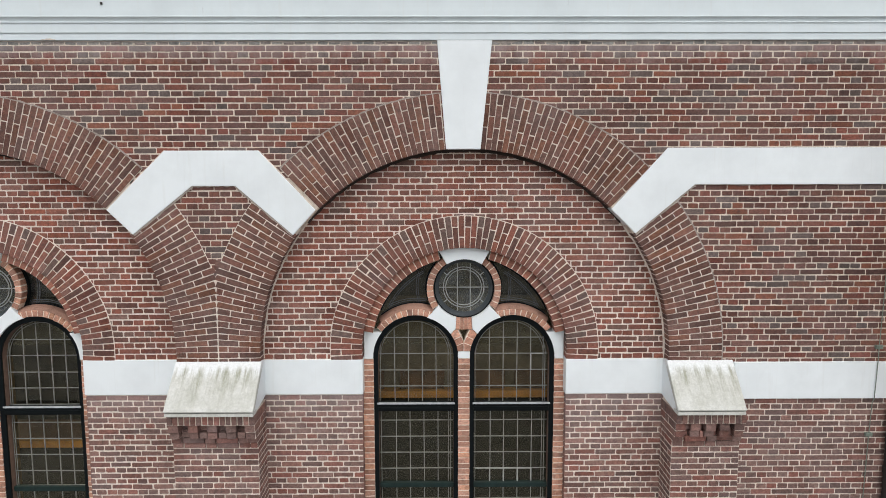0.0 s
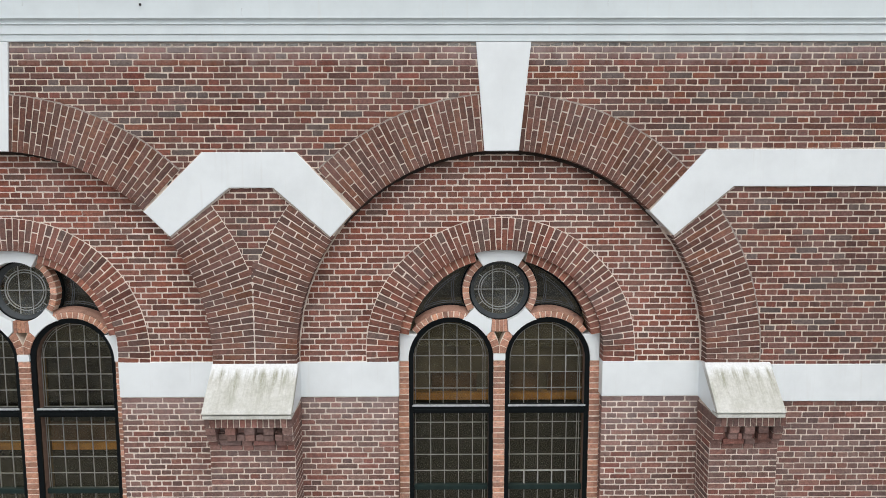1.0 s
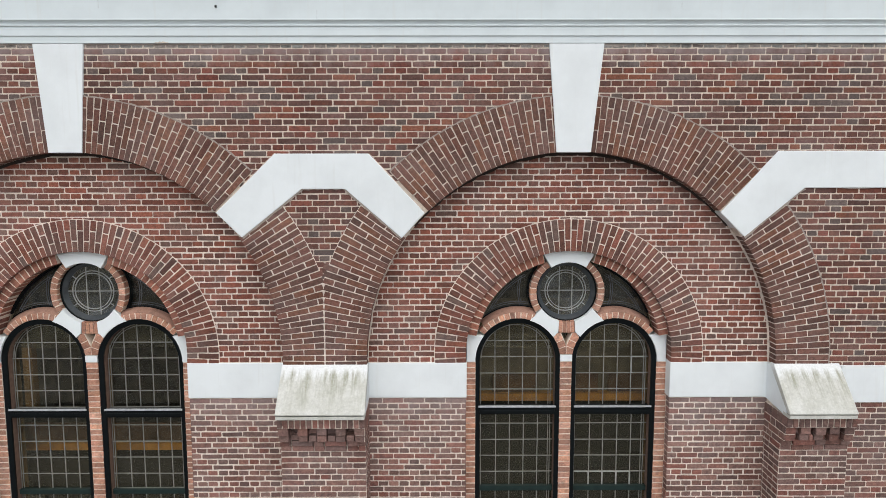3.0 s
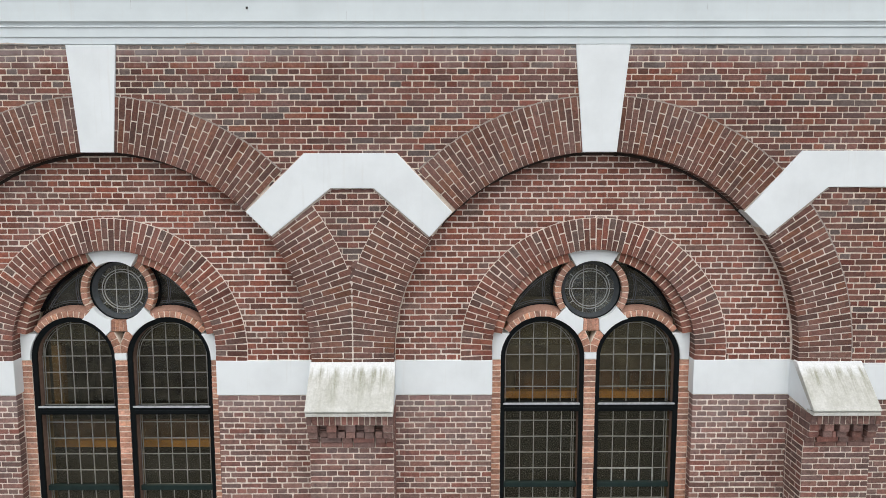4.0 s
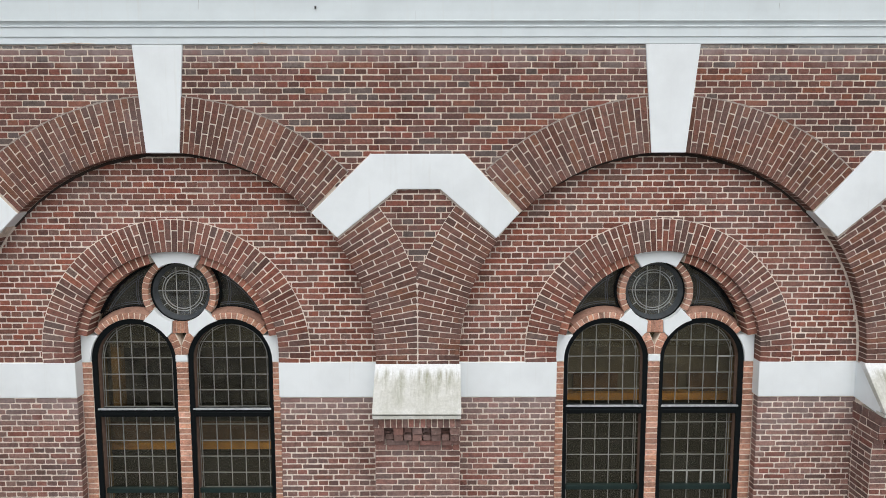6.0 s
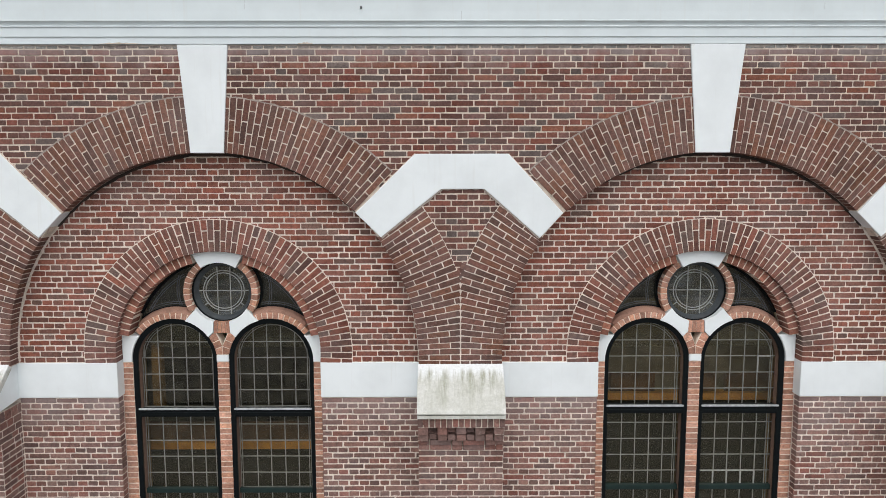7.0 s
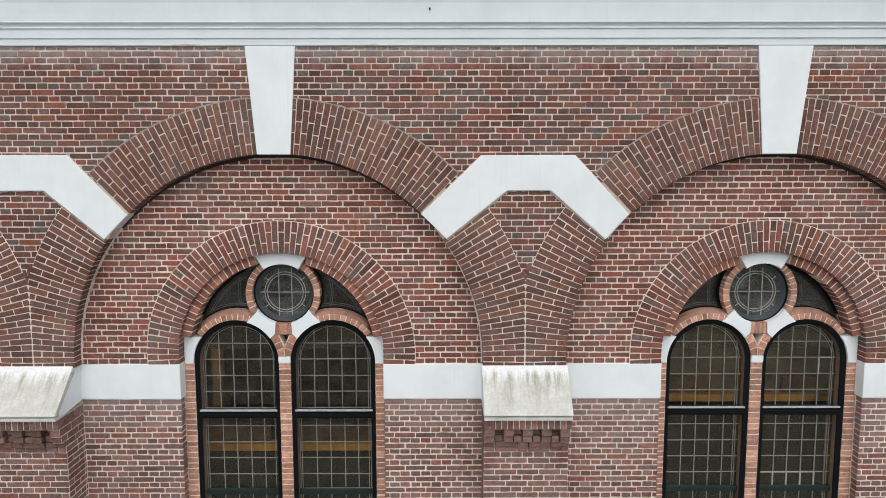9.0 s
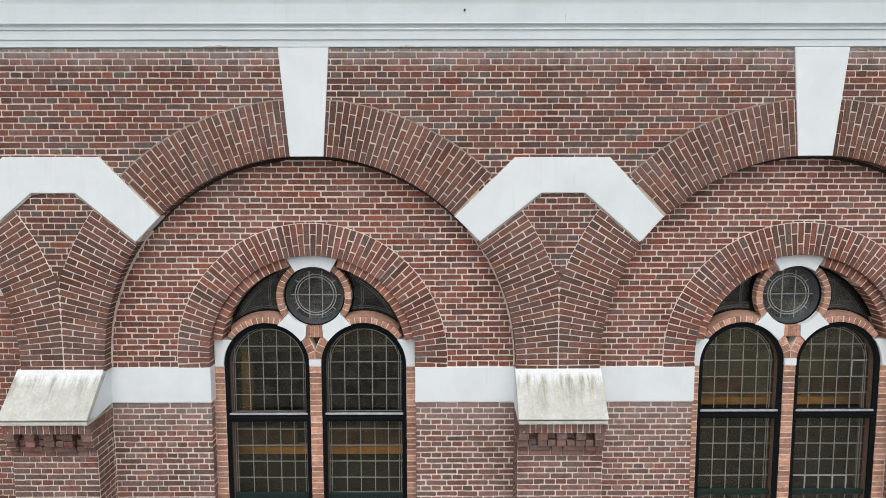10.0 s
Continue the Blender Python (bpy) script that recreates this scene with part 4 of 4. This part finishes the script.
        section = ((HALF + 0.045, TRACERY + 0.012), (HALF + 0.074, TRACERY + 0.012), (HALF + 0.100, TRACERY + 0.05), (HALF + 0.118, GLAZING - 0.012), (HALF + 0.045, GLAZING - 0.012))
        part("arch_back", loft_ring(cx + s * LIGHT, spring, section, lo, hi, 20), salmon_render, win, "rendered sloping back of the small arch")

        def came_ring(ox, oz, r, a0, a1):
            part("lead_came", band_ring(ox, oz, r, r + 0.0055, a0, a1, GLAZING + 0.010, GLAZING + 0.02, 20), lead_shaded, win)
        for off in (0.0, 0.020):
            lo = (62, 101) if s > 0 else (79, 118)
            came_ring(cx + s * LIGHT, spring, HALF + 0.140 + off, *lo)
            hi = (27, 62) if s > 0 else (118, 153)
            came_ring(cx, WIN_Z - 0.02, 0.905 - off, *hi)
            sd = (-23, 19) if s > 0 else (161, 203)
            came_ring(cx, oc_z, oc_r + 0.165 + off, *sd)
    part("sill", box(cx - WIN_R + 0.003, cx + WIN_R - 0.003, PANEL - 0.03, 0.5, SILL - 0.08, SILL + 0.02, 0.006), white_paint, win, "white-painted stone sill")
    # plastered reveal and timber seen through the glass
    for x0, x1 in ((cx - LIGHT - HALF - 0.14, cx - LIGHT - HALF + 0.02), (cx + LIGHT + HALF - 0.02, cx + LIGHT + HALF + 0.14), (cx - 0.066, cx + 0.066)):
        part("inner_reveal", box(x0, x1, GLAZING + 0.085, 0.58, SILL, 5.78), plaster, win, "ochre plaster of the inner reveal")
    return win


for i, cx in enumerate(WINDOWS):
    win = window(i + 1, cx, (0.0, 0.026)[i], (-0.014, 0.0)[i])
    rail_z = (5.180, 4.600)[i]
    # front added to carry the rail; its colour paints the unlit room
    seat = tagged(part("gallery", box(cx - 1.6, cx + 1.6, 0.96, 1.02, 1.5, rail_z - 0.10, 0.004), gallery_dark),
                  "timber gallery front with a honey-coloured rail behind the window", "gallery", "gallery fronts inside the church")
    # no real post: an added strip in place of the ochre inner reveal
    if i == 1:
        part("inner_post", box(-5.625, -5.515, GLAZING + 0.03, 0.53, 5.262, 5.98, 0.02), reveal_ochre, win, "ochre strip added in place of the inner reveal behind the glass")
    # board added behind the rail in place of the reflected haze
    if i == 0:
        part("screen", box(cx - 1.6, cx + 1.6, 1.06, 1.08, rail_z - 0.1, 6.35, 0.004), haze_brown, seat, "grey-brown board added for the haze reflected in the panes")
    panels_at = ((-1.25, -0.9), (-0.72, -0.2), (0.15, 0.5), (0.62, 1.3)) if i == 0 else ((-1.6, -0.35), (-0.2, 1.6))
    for a, b in panels_at:
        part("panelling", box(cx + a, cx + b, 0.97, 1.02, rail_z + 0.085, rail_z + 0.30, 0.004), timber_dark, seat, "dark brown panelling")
    part("rail", box(cx - 1.6, cx + 1.6, 0.90, 1.03, rail_z, rail_z + 0.085, 0.006), timber_gold, seat, "honey-coloured timber rail")
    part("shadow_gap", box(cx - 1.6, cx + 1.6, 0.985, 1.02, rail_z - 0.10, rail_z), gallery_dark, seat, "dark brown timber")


# ---- lightning conductor and rain pipe at the end of the wall ----
def wire(points, r, name, material, label, category):
    cu = bpy.data.curves.new(name, "CURVE")
    cu.dimensions, cu.bevel_depth, cu.bevel_resolution = "3D", r, 2
    sp = cu.splines.new("POLY")
    sp.points.add(len(points) - 1)
    for p, q in zip(sp.points, points):
        p.co = (*q, 1)
    cu.materials.append(material)
    return tagged(new(name, cu), label, category)


rod = wire([(4.295, -0.026, 3.2), (4.326, -0.024, 4.45), (4.340, -0.024, 5.085), (4.350, -0.028, 5.42), (4.354, -0.050, 5.48), (4.366, -0.050, 5.86),
            (4.386, -0.020, 6.005), (4.40, -0.018, 6.44), (4.42, -0.018, 7.6)], 0.0045, "lightning_conductor", copper,
           "thin grey-green lightning conductor wire fixed to the brick wall", "cable")
for x, z in ((4.386, 6.005), (4.340, 5.085)):
    part("clamp", box(x - 0.035, x + 0.035, -0.034, 0.002, z - 0.018, z + 0.018, 0.004), copper, rod, "small metal clamp")
pipe = tagged(part("downpipe", prism(arc(4.535, -0.075, 0.047, 0, 345, 23), 0.0, 1.0), pipe_paint), "dark brown iron downpipe at the end of the brick wall", "downpipe")
pipe.data.transform(Matrix(((1, 0, 0, 0), (0, 0, 1, 0), (0, 5.40, 0, 0), (0, 0, 0, 1))))
for z in (1.2, 3.0, 4.7):
    bm = prism(arc(4.535, -0.075, 0.056, 0, 345, 23), 0.0, 0.06)
    collar = part("collar", bm, pipe_paint, pipe, "iron collar of the pipe")
    collar.data.transform(Matrix(((1, 0, 0, 0), (0, 0, 1, 0), (0, 1, 0, z), (0, 0, 0, 1))))
setting("wall_projection", box(WALL_RIGHT + 0.004, WALL_RIGHT + 0.9, -0.45, 0.5, 0.0, CORNICE - 0.01), brick_brown, "projecting brick wall at the end of the aisle", "wall")


# ---- bricks, last ----
def keep_upper(x, z):
    if inside_arch(x, z, ARCH_R + 0.385):
        return False
    if x < 2.2 and z < 7.17:
        return abs(min((x - p for p in PIERS), key=abs)) < 1.2 and z > 6.66
    return True


upper = courses(-8.3, WALL_RIGHT - 0.004, 5.81, CORNICE + 0.018, 0.0, keep_upper, first=0, origin=0.03)
keys = lambda b: not any(abs(b[3].translation.x - c) < 0.08 and b[3].translation.z > 7.9 for c in BAYS)
upper = [b for b in upper if keys(b)]
right_low = courses(2.93, WALL_RIGHT - 0.004, 0.06, 5.470, -0.004, lambda x, z: True, first=1, origin=0.08)
first_row = [b for b in upper if b[3].translation.z > CORNICE - 0.03]
upper = [b for b in upper if b[3].translation.z <= CORNICE - 0.03]
lay(wall_upper, upper, brick_brown, (-2.3, 0, 8.5))
low_bed = part("lower_courses", box(2.94, WALL_RIGHT - 0.006, 0.0005, 0.01, 0.0, 5.470), mortar, wall_upper, "paler purplish brick below the white band")
lay(low_bed, right_low, brick_pier, (3.3, 0, 5.4))
top_course = part("top_course", box(-8.3, WALL_RIGHT - 0.01, 0.003, 0.01, CORNICE - 0.05, CORNICE - 0.001), mortar_grey, wall_upper, "dirty grey top course under the cornice")
lay(top_course, first_row, brick_grey)
n = 260
edge = [(-8.3 + (WALL_RIGHT + 8.28) * i / n, CORNICE - 0.008 - 0.022 * noise.noise(Vector((i * 0.21, 3.0, 0.0))) - dice.uniform(0, 0.010)) for i in range(n + 1)]
part("mortar_smear", prism([(-8.3, CORNICE - 0.001), (WALL_RIGHT - 0.02, CORNICE - 0.001)] + edge[::-1], -0.004, 0.006), mortar_dark, wall_upper, "ragged grey mortar under the cornice")

for wall, cx, wx, seed in ((panels[0], BAYS[0], WINDOWS[0], 0.05), (panels[1], BAYS[1], WINDOWS[1], 0.0)):
    high = courses(cx - 2.17, cx + 2.17, BAND_HIGH + 0.004, 8.05, PANEL,
                   lambda x, z: math.hypot(x - wx, z - WIN_Z) > WIN_R + 0.205 and (abs(x - wx) > WIN_R + 0.205 or z > WIN_Z)
                   and math.hypot(x - cx, max(0.0, z - ARCH_Z)) < 2.2, first=1, origin=cx + seed, grid=8.0175, scale=0.9916)
    lay(wall, high, brick_red, (cx, PANEL, 7.4))
    low = []
    for s in (-1, 1):
        a, b = sorted((wx + s * WIN_R, cx + s * (ARCH_R + 0.03)))
        low += courses(a, b, 0.06, BAND_LOW - 0.004, PANEL, lambda x, z: True, first=1, origin=wx + s * WIN_R, scale=0.9916)
    bed = part("lower_courses", box(cx - 2.0, cx - 1.99, PANEL + 0.02, PANEL + 0.03, 4.2, 4.25), mortar, wall)
    lay(bed, low, brick_plum, (cx, PANEL, 5.4))
    ring = setting("window_arch_%d" % (1 if cx == BAYS[0] else 2), band_ring(wx, WIN_Z, WIN_R + 0.008, WIN_R + WIN_W, -5.5, 185.5, PANEL - 0.006, TRACERY - 0.002, 56), mortar,
                   "round arch of brown-red bricks on end over a window", "arch")
    bricks = ring_bricks(wx, WIN_Z, WIN_R, [(0.22, 0.115), (0.115, 0.22)], -5.5, 185.5, 66, PANEL - 0.010, TRACERY - PANEL + 0.01)
    lay(ring, bricks, brick_ring)
lay(panel_left, courses(LEFT_BAY + 1.6, LEFT_BAY + 2.1, 0.06, 6.6, PANEL, lambda x, z: True), brick_red)
for ring, bricks in arches:
    lay(ring, bricks, brick_russet, (-2.3, 0, 7.5))
